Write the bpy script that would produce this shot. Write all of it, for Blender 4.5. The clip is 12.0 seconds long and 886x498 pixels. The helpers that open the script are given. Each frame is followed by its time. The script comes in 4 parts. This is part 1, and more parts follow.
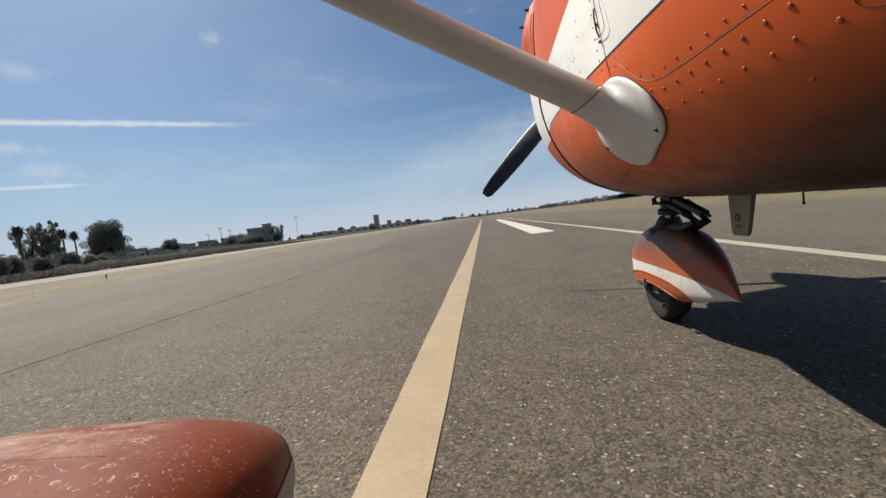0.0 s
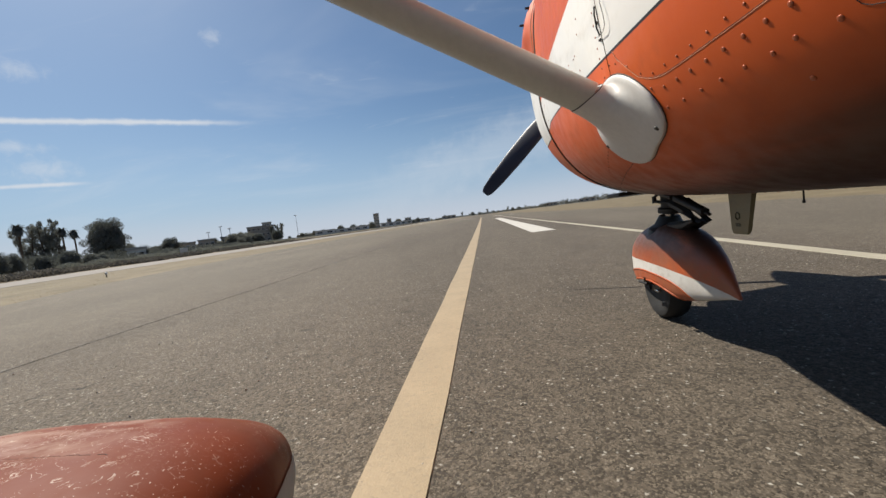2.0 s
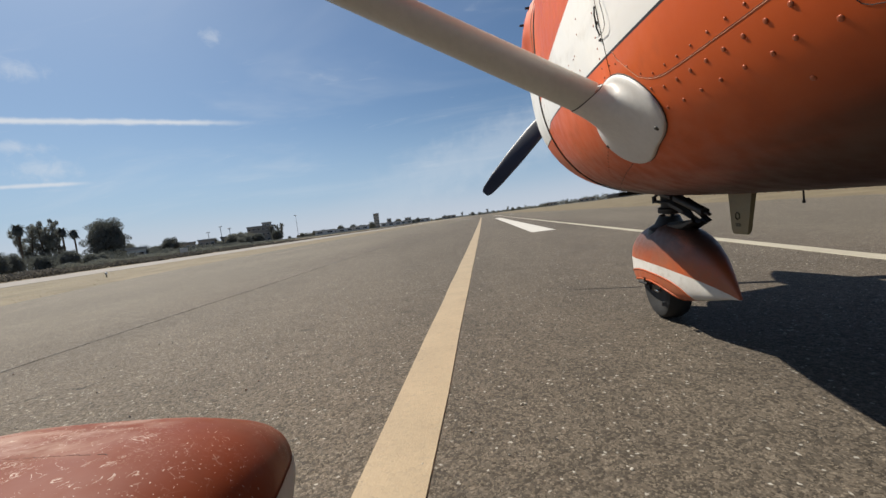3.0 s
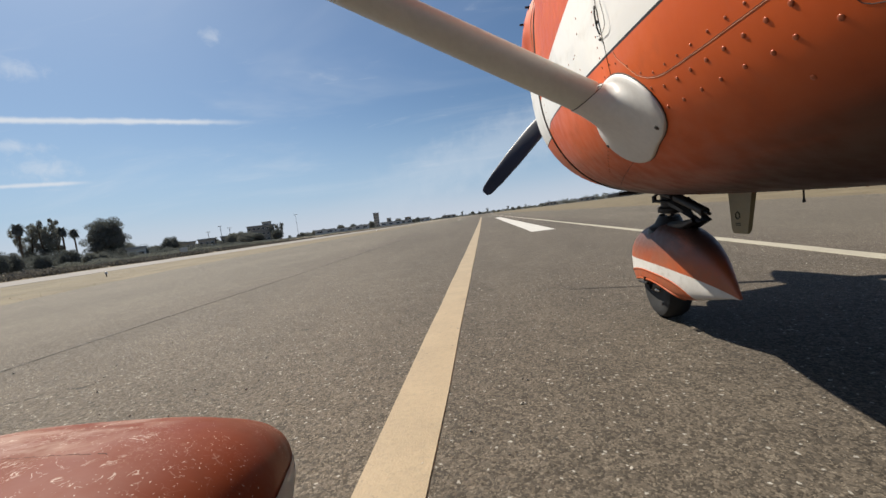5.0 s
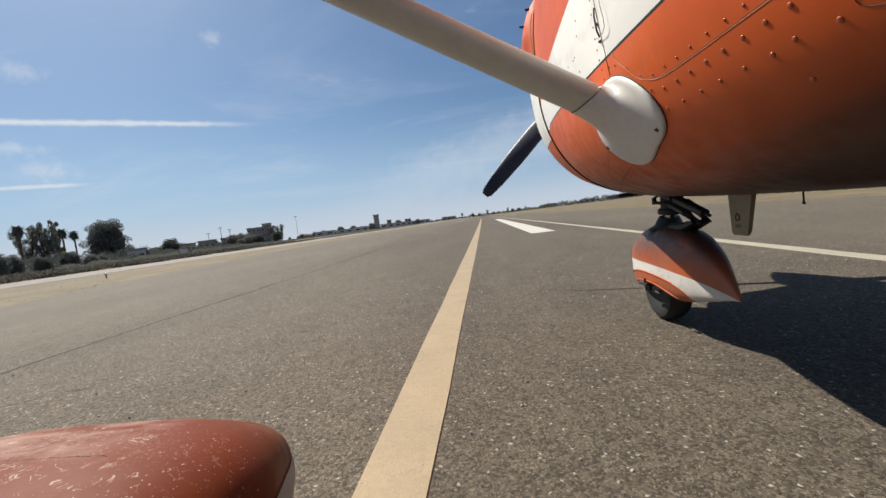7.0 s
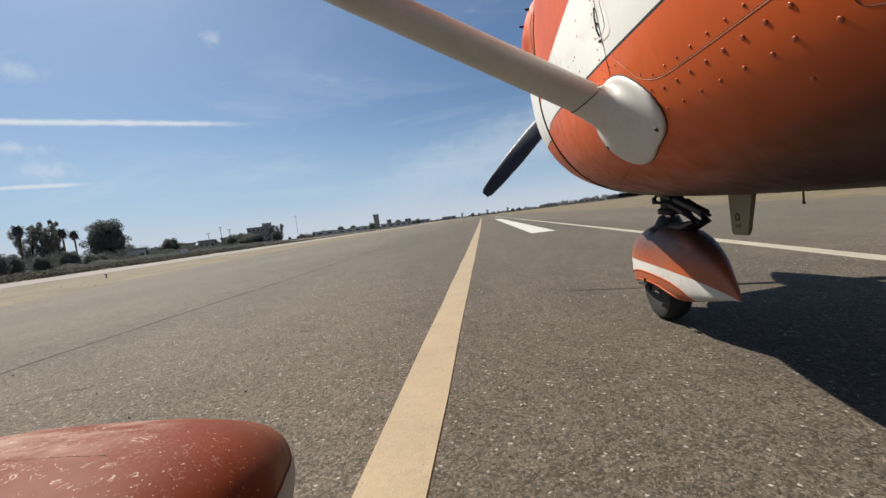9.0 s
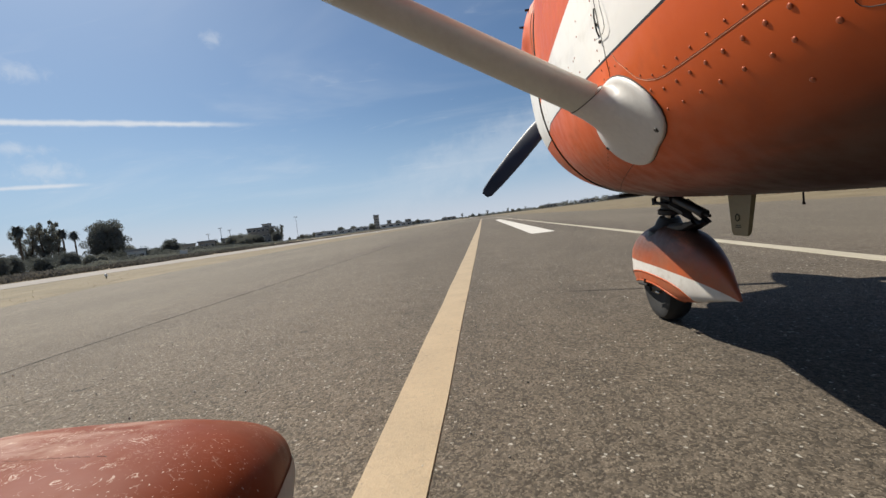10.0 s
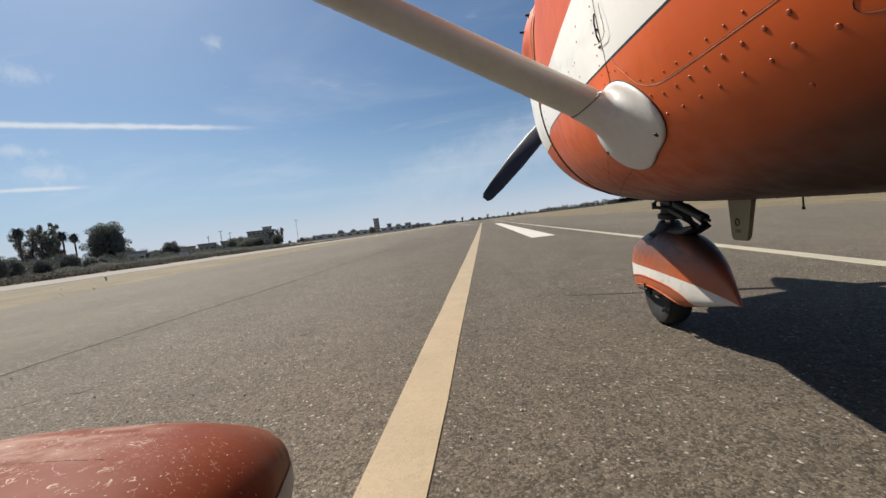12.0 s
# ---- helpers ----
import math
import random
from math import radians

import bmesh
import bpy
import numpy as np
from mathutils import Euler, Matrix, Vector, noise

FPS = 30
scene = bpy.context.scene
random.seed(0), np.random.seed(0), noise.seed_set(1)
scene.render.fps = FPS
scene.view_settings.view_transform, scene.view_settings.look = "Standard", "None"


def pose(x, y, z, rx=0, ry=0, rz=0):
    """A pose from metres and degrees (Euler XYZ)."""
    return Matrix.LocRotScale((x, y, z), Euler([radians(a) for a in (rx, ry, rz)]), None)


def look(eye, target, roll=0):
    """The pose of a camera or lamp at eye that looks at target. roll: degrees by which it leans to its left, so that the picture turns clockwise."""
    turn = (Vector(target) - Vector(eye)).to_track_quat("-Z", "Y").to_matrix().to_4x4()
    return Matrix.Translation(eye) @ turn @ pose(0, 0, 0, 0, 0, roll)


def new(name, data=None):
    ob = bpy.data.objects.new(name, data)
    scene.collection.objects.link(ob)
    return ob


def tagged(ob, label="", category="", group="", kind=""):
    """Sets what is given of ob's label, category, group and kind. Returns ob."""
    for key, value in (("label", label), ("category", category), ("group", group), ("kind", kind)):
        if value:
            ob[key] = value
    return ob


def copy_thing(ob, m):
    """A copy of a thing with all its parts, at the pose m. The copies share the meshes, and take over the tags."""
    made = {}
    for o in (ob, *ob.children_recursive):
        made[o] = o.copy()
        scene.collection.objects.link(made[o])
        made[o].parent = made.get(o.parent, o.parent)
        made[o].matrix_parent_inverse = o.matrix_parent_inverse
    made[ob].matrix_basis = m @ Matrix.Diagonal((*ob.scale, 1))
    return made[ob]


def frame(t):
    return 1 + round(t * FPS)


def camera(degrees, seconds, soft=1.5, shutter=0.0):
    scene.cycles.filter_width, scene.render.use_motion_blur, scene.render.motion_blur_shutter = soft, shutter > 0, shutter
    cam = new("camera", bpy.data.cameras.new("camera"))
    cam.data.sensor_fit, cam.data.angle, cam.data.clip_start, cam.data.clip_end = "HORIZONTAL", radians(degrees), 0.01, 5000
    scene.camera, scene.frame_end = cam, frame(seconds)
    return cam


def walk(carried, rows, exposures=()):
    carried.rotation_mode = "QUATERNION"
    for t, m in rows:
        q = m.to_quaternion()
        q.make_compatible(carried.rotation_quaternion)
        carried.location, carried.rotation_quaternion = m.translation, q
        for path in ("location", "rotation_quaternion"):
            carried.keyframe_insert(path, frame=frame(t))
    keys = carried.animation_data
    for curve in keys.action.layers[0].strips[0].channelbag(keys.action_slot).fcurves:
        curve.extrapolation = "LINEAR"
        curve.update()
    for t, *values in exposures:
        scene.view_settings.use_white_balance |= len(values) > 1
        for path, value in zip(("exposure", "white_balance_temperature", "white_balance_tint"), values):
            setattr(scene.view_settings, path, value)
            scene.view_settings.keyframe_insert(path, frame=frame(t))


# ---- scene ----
# ---- camera: carried under the wing beside the main wheel ----
cam = camera(96.5, 12.0, soft=1.5, shutter=0.0)
EYE = (0.0, 0.0, 0.5)


def carried_row(t, tilt, lean=0.0):
    """The camera shakes a little on its mount: tilt and lean in degrees."""
    return (t, pose(*EYE, 85.914, 7.107, 5.897) @ pose(0, 0, 0, tilt, 0, lean))


ROWS = [
    carried_row(0.0, 0.0), carried_row(0.5, -0.02), carried_row(1.0, -0.02), carried_row(1.5, 0.08),
    carried_row(2.0, -0.22), carried_row(2.5, -0.22), carried_row(4.5, -0.22), carried_row(5.0, -0.3),
    carried_row(5.5, -0.16), carried_row(6.0, -0.08), carried_row(6.5, 0.02), carried_row(7.0, -0.05),
    carried_row(9.0, -0.08), carried_row(9.5, 0.02), carried_row(10.0, 0.0), carried_row(10.5, 0.0),
    carried_row(11.0, 0.04), carried_row(11.5, 0.22, 0.04), carried_row(12.0, 0.52, 0.2),
]
walk(cam, ROWS, exposures=[(0.0, 0.60), (2.7, 0.60), (4.3, 0.67), (12.0, 0.67)])

# ---- light: high sun ahead and to the left, clear sky with thin cirrus ----
SUN_AZ, SUN_EL = -51.0, 50.0
SUN_DIR = Vector((math.sin(radians(SUN_AZ)) * math.cos(radians(SUN_EL)),
                  math.cos(radians(SUN_AZ)) * math.cos(radians(SUN_EL)), math.sin(radians(SUN_EL))))
sun_lamp = new("sun", bpy.data.lights.new("sun", "SUN"))
sun_lamp.data.energy, sun_lamp.data.angle, sun_lamp.data.color = 5.0, radians(0.53), (1.0, 0.93, 0.82)
sun_lamp.matrix_world = look(SUN_DIR * 60, (0, 0, 0))


class Graph:
    """A node tree with short calls: node() adds one, sets its inputs and links sockets given as values."""

    def __init__(self, tree):
        self.tree = tree
        tree.nodes.clear()

    def node(self, kind, **ins):
        nd = self.tree.nodes.new(kind)
        for key, val in ins.items():
            k = int(key[1:]) if key[0] == "i" and key[1:].isdigit() else key.replace("_", " ")
            if isinstance(val, bpy.types.NodeSocket):
                self.tree.links.new(val, nd.inputs[k])
            else:
                nd.inputs[k].default_value = val
        return nd

    def math(self, op, a, b=0.0, c=0.0, clamp=False):
        nd = self.node("ShaderNodeMath", i0=a, i1=b, i2=c)
        nd.operation, nd.use_clamp = op, clamp
        return nd.outputs[0]

    def vec(self, op, a, b=(0, 0, 0)):
        nd = self.node("ShaderNodeVectorMath", i0=a, i1=b)
        nd.operation = op
        return nd.outputs[1] if op in ("DOT_PRODUCT", "LENGTH", "DISTANCE") else nd.outputs[0]

    def step(self, x, lo, hi, a=0.0, b=1.0):
        nd = self.node("ShaderNodeMapRange", i0=x, i1=lo, i2=hi, i3=a, i4=b)
        nd.interpolation_type = "SMOOTHSTEP"
        return nd.outputs[0]

    def noise(self, where, scale, detail=3.0, rough=0.55, warp=0.0):
        return self.node("ShaderNodeTexNoise", Vector=where, Scale=scale, Detail=detail, Roughness=rough, Distortion=warp).outputs[0]

    def cells(self, where, scale):
        return self.node("ShaderNodeTexVoronoi", Vector=where, Scale=scale)

    def mix(self, f, a, b, op="MIX"):
        nd = self.node("ShaderNodeMixRGB", i0=f, i1=a, i2=b)
        nd.blend_type = op
        return nd.outputs[0]

    def where(self):
        return self.tree.nodes.new("ShaderNodeTexCoord").outputs["Object"]

    def split(self, v):
        return self.node("ShaderNodeSeparateXYZ", i0=v).outputs

    def stretch(self, v, scale):
        return self.node("ShaderNodeMapping", Vector=v, Scale=scale).outputs[0]

    def surface(self, color, rough=0.5, bump=None, depth=0.002, power=0.5, metal=0.0, coat=0.0, **more):
        sh = self.node("ShaderNodeBsdfPrincipled", Base_Color=color, Roughness=rough, Metallic=metal, Coat_Weight=coat, **more)
        if bump is not None:
            bp = self.node("ShaderNodeBump", Height=bump, Distance=depth, Strength=power)
            self.tree.links.new(bp.outputs[0], sh.inputs["Normal"])
        out = self.tree.nodes.new("ShaderNodeOutputMaterial")
        self.tree.links.new(sh.outputs[0], out.inputs[0])
        return sh


def rgb(r, g, b):
    return (r, g, b, 1.0)


def sky_way(az, el):
    return (math.sin(radians(az)) * math.cos(radians(el)), math.cos(radians(az)) * math.cos(radians(el)), math.sin(radians(el)))


world = bpy.data.worlds.new("sky")
scene.world = world
world.use_nodes = True
g = Graph(world.node_tree)
sky = g.tree.nodes.new("ShaderNodeTexSky")
sky.sky_type, sky.sun_disc = "NISHITA", False
sky.sun_elevation, sky.sun_rotation = radians(SUN_EL), radians(SUN_AZ % 360)
sky.altitude, sky.air_density, sky.dust_density, sky.ozone_density = 300, 1.1, 1.5, 3.5
way = g.vec("NORMALIZE", g.tree.nodes.new("ShaderNodeTexCoord").outputs["Generated"])
wx, wy, wz = g.split(way)
# thin cirrus: streaks stretched along the horizon, on a flat layer far up
deck = g.node("ShaderNodeCombineXYZ", i0=g.math("DIVIDE", wx, g.math("ADD", g.math("MAXIMUM", wz, 0.0), 0.12)),
              i1=g.math("DIVIDE", wy, g.math("ADD", g.math("MAXIMUM", wz, 0.0), 0.12)), i2=0.0).outputs[0]
veil = g.step(g.noise(g.stretch(deck, (0.5, 1.1, 1.0)), 0.9, 5, 0.6, 0.6), 0.48, 0.78)
wisp = g.step(g.noise(g.stretch(deck, (1.2, 3.0, 1.0)), 1.7, 7, 0.62, 0.9), 0.60, 0.80)
cirrus = g.math("ADD", g.math("MULTIPLY", veil, 0.30), g.math("MULTIPLY", wisp, 0.20))
cirrus = g.math("MULTIPLY", cirrus, g.step(wz, 0.02, 0.16))


def contrail(az0, el0, az1, el1, half, fade):
    """A straight streak of vapour between two directions, brightest at its start."""
    a, b = Vector(sky_way(az0, el0)), Vector(sky_way(az1, el1))
    n = a.cross(b).normalized()
    along = (b - a * a.dot(b)).normalized()
    off = g.math("ABSOLUTE", g.vec("DOT_PRODUCT", way, tuple(n)))
    off = g.math("ADD", off, g.math("MULTIPLY", g.math("SUBTRACT", g.noise(way, 28, 3), 0.5), half * 1.1))
    s = g.math("ARCTAN2", g.vec("DOT_PRODUCT", way, tuple(along)), g.vec("DOT_PRODUCT", way, tuple(a)))
    end = a.angle(b)
    m = g.math("MULTIPLY", g.step(off, half, 0.0), g.step(s, end, end * 0.55))
    m = g.math("MULTIPLY", m, g.step(s, -0.6, -0.3))
    return g.math("MULTIPLY", m, fade)


cirrus = g.math("ADD", cirrus, contrail(-52.6, 14.5, -27.5, 15.0, 0.008, 0.95))
cirrus = g.math("ADD", cirrus, contrail(-53.4, 8.3, -46.0, 8.6, 0.0055, 0.8))
cirrus = g.math("ADD", cirrus, contrail(28.0, 14.0, -24.0, 1.5, 0.085, 0.30))


def puff(az, el, wide, tall, fade):
    """A small ragged scrap of cloud, wide and tall in degrees."""
    c = Vector(sky_way(az, el))
    right = c.cross(Vector((0, 0, 1))).normalized()
    up = right.cross(c)
    across = g.math("DIVIDE", g.vec("DOT_PRODUCT", way, tuple(right)), math.sin(radians(wide)))
    above = g.math("DIVIDE", g.vec("DOT_PRODUCT", way, tuple(up)), math.sin(radians(tall)))
    far = g.math("SQRT", g.math("ADD", g.math("MULTIPLY", across, across), g.math("MULTIPLY", above, above)))
    far = g.math("ADD", far, g.math("MULTIPLY", g.math("SUBTRACT", g.noise(way, 46, 6, 0.65, 0.5), 0.5), 2.4))
    m = g.math("MULTIPLY", g.step(far, 1.25, -0.2), g.step(g.vec("DOT_PRODUCT", way, tuple(c)), 0.97, 0.99))
    return g.math("MULTIPLY", m, fade)


for az, el, wide, tall, fade in ((-32.8, 24.4, 1.2, 0.9, 0.34), (-50.8, 19.3, 2.4, 1.0, 0.36), (-50.1, 9.9, 2.6, 1.3, 0.42), (-52.2, 12.1, 2.4, 0.7, 0.45)):
    cirrus = g.math("ADD", cirrus, puff(az, el, wide, tall, fade))
# pale haze low over the horizon
haze = g.math("MULTIPLY", g.step(wz, 0.30, -0.02), 0.80)
deep = g.mix(1.0, sky.outputs[0], rgb(0.755, 0.89, 0.975), "MULTIPLY")
clear = g.mix(haze, deep, rgb(5.25, 7.05, 9.65))
clear = g.mix(g.math("MULTIPLY", g.step(wz, 0.10, -0.01), 0.62), clear, rgb(8.265, 8.526, 9.048))
cloudy = g.mix(g.math("MINIMUM", cirrus, 0.9), clear, rgb(8.7, 9.222, 9.918))
back = g.node("ShaderNodeBackground", Color=cloudy, Strength=0.051)
g.tree.links.new(back.outputs[0], g.tree.nodes.new("ShaderNodeOutputWorld").inputs[0])

# ---- materials ----


def material(name):
    m = bpy.data.materials.new(name)
    m.use_nodes = True
    return m, Graph(m.node_tree)


def plain(name, color, rough=0.5, metal=0.0, vary=0.25, scale=6.0, fine=60.0, coat=0.0, depth=0.001, power=0.35):
    """A surface with blotches and fine grain."""
    m, g = material(name)
    w = g.where()
    big, small = g.noise(w, scale, 4), g.noise(w, fine, 3)
    dark = rgb(*(c * (1 - vary) for c in color))
    light = rgb(*(min(1, c * (1 + vary)) for c in color))
    col = g.mix(g.step(g.math("ADD", g.math("MULTIPLY", big, 0.7), g.math("MULTIPLY", small, 0.3)), 0.3, 0.7), dark, light)
    g.surface(col, g.step(big, 0.3, 0.7, max(0.05, rough - 0.08), min(1, rough + 0.1)), small, depth, power, metal, coat)
    return m


ORANGE, ORANGE_OLD, CREAM = (0.63, 0.111, 0.015), (0.52, 0.081, 0.0103), (0.735, 0.725, 0.69)


def airframe_paint(name, stripe=None, chips=0.0, grime=0.5, gloss=0.44, tone=1.0, shine=0.32, soot_shade=0.0, dust=0.0):
    """Old orange enamel. stripe: heights of a cream band as (low a, b, c, high a, b, c) over y, with a black pinline below."""
    m, g = material(name)
    w = g.where()
    x, y, z = g.split(w)
    big, mid, fine = g.noise(w, 3.0, 5), g.noise(w, 22, 4), g.noise(w, 160, 3)
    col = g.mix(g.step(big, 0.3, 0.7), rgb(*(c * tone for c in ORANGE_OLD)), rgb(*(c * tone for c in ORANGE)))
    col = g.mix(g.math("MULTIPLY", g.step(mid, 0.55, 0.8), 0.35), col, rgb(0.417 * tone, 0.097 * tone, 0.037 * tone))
    if stripe:
        a, b, c, d, e, f = stripe
        low = g.math("ADD", g.math("ADD", a, g.math("MULTIPLY", y, b)), g.math("MULTIPLY", g.math("MULTIPLY", y, y), c))
        high = g.math("ADD", g.math("ADD", d, g.math("MULTIPLY", y, e)), g.math("MULTIPLY", g.math("MULTIPLY", y, y), f))
        over = g.math("SUBTRACT", z, low)
        pin = g.math("MULTIPLY", g.step(over, -0.0042, -0.0036), g.step(over, 0.0008, 0.0))
        band = g.math("MULTIPLY", g.step(over, -0.0003, 0.0003), g.step(g.math("SUBTRACT", high, z), -0.0003, 0.0003))
        cream = g.mix(g.math("MULTIPLY", g.step(mid, 0.5, 0.75), 0.25), rgb(*CREAM), rgb(0.5357, 0.5134, 0.4613))
        col = g.mix(band, col, cream)
        col = g.mix(pin, col, rgb(0.01116, 0.01116, 0.01265))
    streak = g.noise(g.stretch(w, (4.0, 1.4, 4.0)), 2.2, 5, 0.6)
    dirt = g.math("MULTIPLY", g.step(streak, 0.52, 0.78), grime)
    col = g.mix(dirt, col, rgb(0.0744, 0.03348, 0.0186))
    if soot_shade > 0:
        # belly soot, spread further to paint in the underside's shade
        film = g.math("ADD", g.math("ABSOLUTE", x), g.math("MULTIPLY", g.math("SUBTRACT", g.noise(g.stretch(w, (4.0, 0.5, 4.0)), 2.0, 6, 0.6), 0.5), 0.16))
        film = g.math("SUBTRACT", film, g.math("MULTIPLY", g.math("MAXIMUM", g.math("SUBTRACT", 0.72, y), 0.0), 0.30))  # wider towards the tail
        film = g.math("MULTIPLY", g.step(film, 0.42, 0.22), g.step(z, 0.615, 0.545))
        col = g.mix(g.math("MULTIPLY", film, soot_shade), col, rgb(0.02232, 0.008184, 0.004836))
    if dust > 0:
        film = g.step(g.noise(g.stretch(w, (1.0, 0.6, 1.0)), 6.0, 6, 0.65), 0.36, 0.70)
        rub = g.step(g.noise(g.stretch(w, (1.0, 6.0, 1.0)), 30.0, 5, 0.7), 0.45, 0.70)
        col = g.mix(g.math("MULTIPLY", g.math("ADD", g.math("MULTIPLY", film, 0.7), g.math("MULTIPLY", rub, 0.3)), dust), col, rgb(0.253, 0.1265, 0.0744))
    if chips > 0:
        zone = g.math("MULTIPLY", g.step(g.noise(w, 15.0, 4), 0.47, 0.58), g.math("MULTIPLY", g.step(y, 0.35, 0.29, 0.10, 1.0), g.step(x, -0.96, -1.04, 0.05, 1.0)))
        flake = g.step(g.noise(w, 150, 7, 0.72, 2.2), 0.560, 0.590)
        dots = g.cells(g.vec("ADD", w, g.vec("MULTIPLY", g.node("ShaderNodeTexNoise", Vector=w, Scale=400.0).outputs[1], (0.004, 0.004, 0.004))), 420)
        speck = g.math("MULTIPLY", g.step(dots.outputs["Distance"], 0.26, 0.18), g.step(g.split(dots.outputs["Color"])[0], 0.80, 0.86))
        worn = g.math("MAXIMUM", g.math("MULTIPLY", flake, zone), g.math("MULTIPLY", speck, g.step(g.noise(w, 14.0, 2), 0.40, 0.55)))
        curl = g.math("ABSOLUTE", g.math("SUBTRACT", g.noise(w, 62, 2, 0.5, 0.8), 0.5))
        scratch = g.math("MULTIPLY", g.step(curl, 0.012, 0.004), g.step(g.noise(w, 55, 2), 0.52, 0.58))
        worn = g.math("MAXIMUM", worn, g.math("MULTIPLY", scratch, g.math("MULTIPLY", g.step(x, -0.90, -1.00), g.step(g.noise(w, 8.0, 2), 0.36, 0.52))))
        smudge = g.math("MULTIPLY", g.step(g.noise(w, 10.0, 4), 0.35, 0.65), g.math("MULTIPLY", g.step(y, 0.30, 0.40), g.step(x, -1.02, -0.94)))
        col = g.mix(g.math("MULTIPLY", smudge, 0.55), col, rgb(0.09765, 0.0558, 0.03534))
        col = g.mix(g.math("MULTIPLY", worn, chips), col, rgb(0.5208, 0.4464, 0.3869))
        # paler blotches towards the left and the front of the top
        pale_patch = g.math("MULTIPLY", g.step(g.noise(g.stretch(w, (1.0, 1.6, 1.0)), 17.0, 6, 0.65, 0.6), 0.36, 0.66), g.math("MULTIPLY", g.step(y, 0.250, 0.285), g.step(x, -0.985, -1.06)))
        col = g.mix(g.math("MULTIPLY", pale_patch, 0.50), col, rgb(0.372, 0.279, 0.2325))
    rough = g.math("ADD", g.step(mid, 0.3, 0.75, gloss - 0.05, gloss + 0.14), g.math("MULTIPLY", dirt, 0.25))
    relief = g.math("ADD", g.math("MULTIPLY", big, 1.0), g.math("MULTIPLY", fine, 0.06))
    g.surface(col, rough, relief, 0.004, 0.25, 0.0, 0.02, Specular_IOR_Level=shine)
    return m


def asphalt_material():
    m, g = material("worn_asphalt")
    w = g.where()
    x, y, z = g.split(w)
    shake = g.node("ShaderNodeTexNoise", Vector=w, Scale=95.0, Detail=3.0, Roughness=0.6)
    ws = g.vec("ADD", w, g.vec("MULTIPLY", g.vec("SUBTRACT", shake.outputs[1], (0.5, 0.5, 0.5)), (0.016, 0.016, 0.016)))
    stones = g.cells(ws, 128)
    chip = g.split(stones.outputs["Color"])
    grit = g.cells(ws, 260)
    bigchip = g.cells(ws, 85)
    base = g.mix(g.step(chip[0], 0.05, 0.95), rgb(0.04872, 0.04037, 0.03062), rgb(0.1134, 0.09326, 0.07099))
    base = g.mix(g.math("MULTIPLY", g.step(g.noise(w, 170, 4, 0.7), 0.48, 0.64), 0.7), base, rgb(0.03619, 0.02923, 0.02297))
    base = g.mix(g.math("MULTIPLY", g.step(g.split(grit.outputs["Color"])[1], 0.73, 0.98), 0.62), base, rgb(0.2227, 0.1865, 0.1427))
    pale = g.math("MULTIPLY", g.step(g.split(bigchip.outputs["Color"])[2], 0.952, 0.962), g.step(bigchip.outputs["Distance"], 0.34, 0.22))
    base = g.mix(g.math("MULTIPLY", pale, 0.85), base, rgb(0.348, 0.3271, 0.2854))
    wear = g.noise(g.stretch(w, (1.0, 0.25, 1.0)), 0.55, 5, 0.6)
    patch = g.noise(w, 3.2, 4)
    tone = g.math("ADD", g.step(wear, 0.3, 0.7, 0.84, 1.12), g.math("ADD", g.step(patch, 0.3, 0.7, -0.08, 0.08), g.step(g.noise(w, 17, 4, 0.65), 0.3, 0.7, -0.10, 0.08)))
    base = g.mix(1.0, base, g.node("ShaderNodeCombineXYZ", i0=tone, i1=tone, i2=tone).outputs[0], "MULTIPLY")
    # older, paler pavement outside the edge line and beyond the joint
    drift = g.math("MULTIPLY", g.math("SUBTRACT", g.noise(w, 0.5, 4), 0.5), 1.2)
    old = g.math("MAXIMUM", g.step(g.math("ADD", x, drift), 2.1, 3.2), g.step(g.math("ADD", x, drift), -2.5, -4.2))
    base = g.mix(g.math("MULTIPLY", old, 0.17), base, rgb(0.1783, 0.1566, 0.1201))
    # hair cracks that wander across the surface
    bent = g.vec("ADD", w, g.node("ShaderNodeCombineXYZ", i0=g.math("MULTIPLY", g.noise(w, 2.0, 5), 0.5), i1=g.math("MULTIPLY", g.noise(w, 2.6, 5), 0.5), i2=0.0).outputs[0])
    net = g.node("ShaderNodeTexVoronoi", Vector=bent, Scale=0.23)
    net.feature = "DISTANCE_TO_EDGE"
    crack = g.math("MULTIPLY", g.step(net.outputs[0], 0.0022, 0.0006), g.step(g.noise(w, 1.3, 3), 0.60, 0.70))
    base = g.mix(g.math("MULTIPLY", crack, 0.85), base, rgb(0.01392, 0.01253, 0.01114))
    h = g.math("SUBTRACT", g.math("SUBTRACT", 1.0, stones.outputs["Distance"]), g.math("MULTIPLY", crack, 2.0))
    g.surface(base, g.step(chip[1], 0.0, 1.0, 0.75, 0.95), h, 0.003, 0.55, Specular_IOR_Level=0.22)
    return m


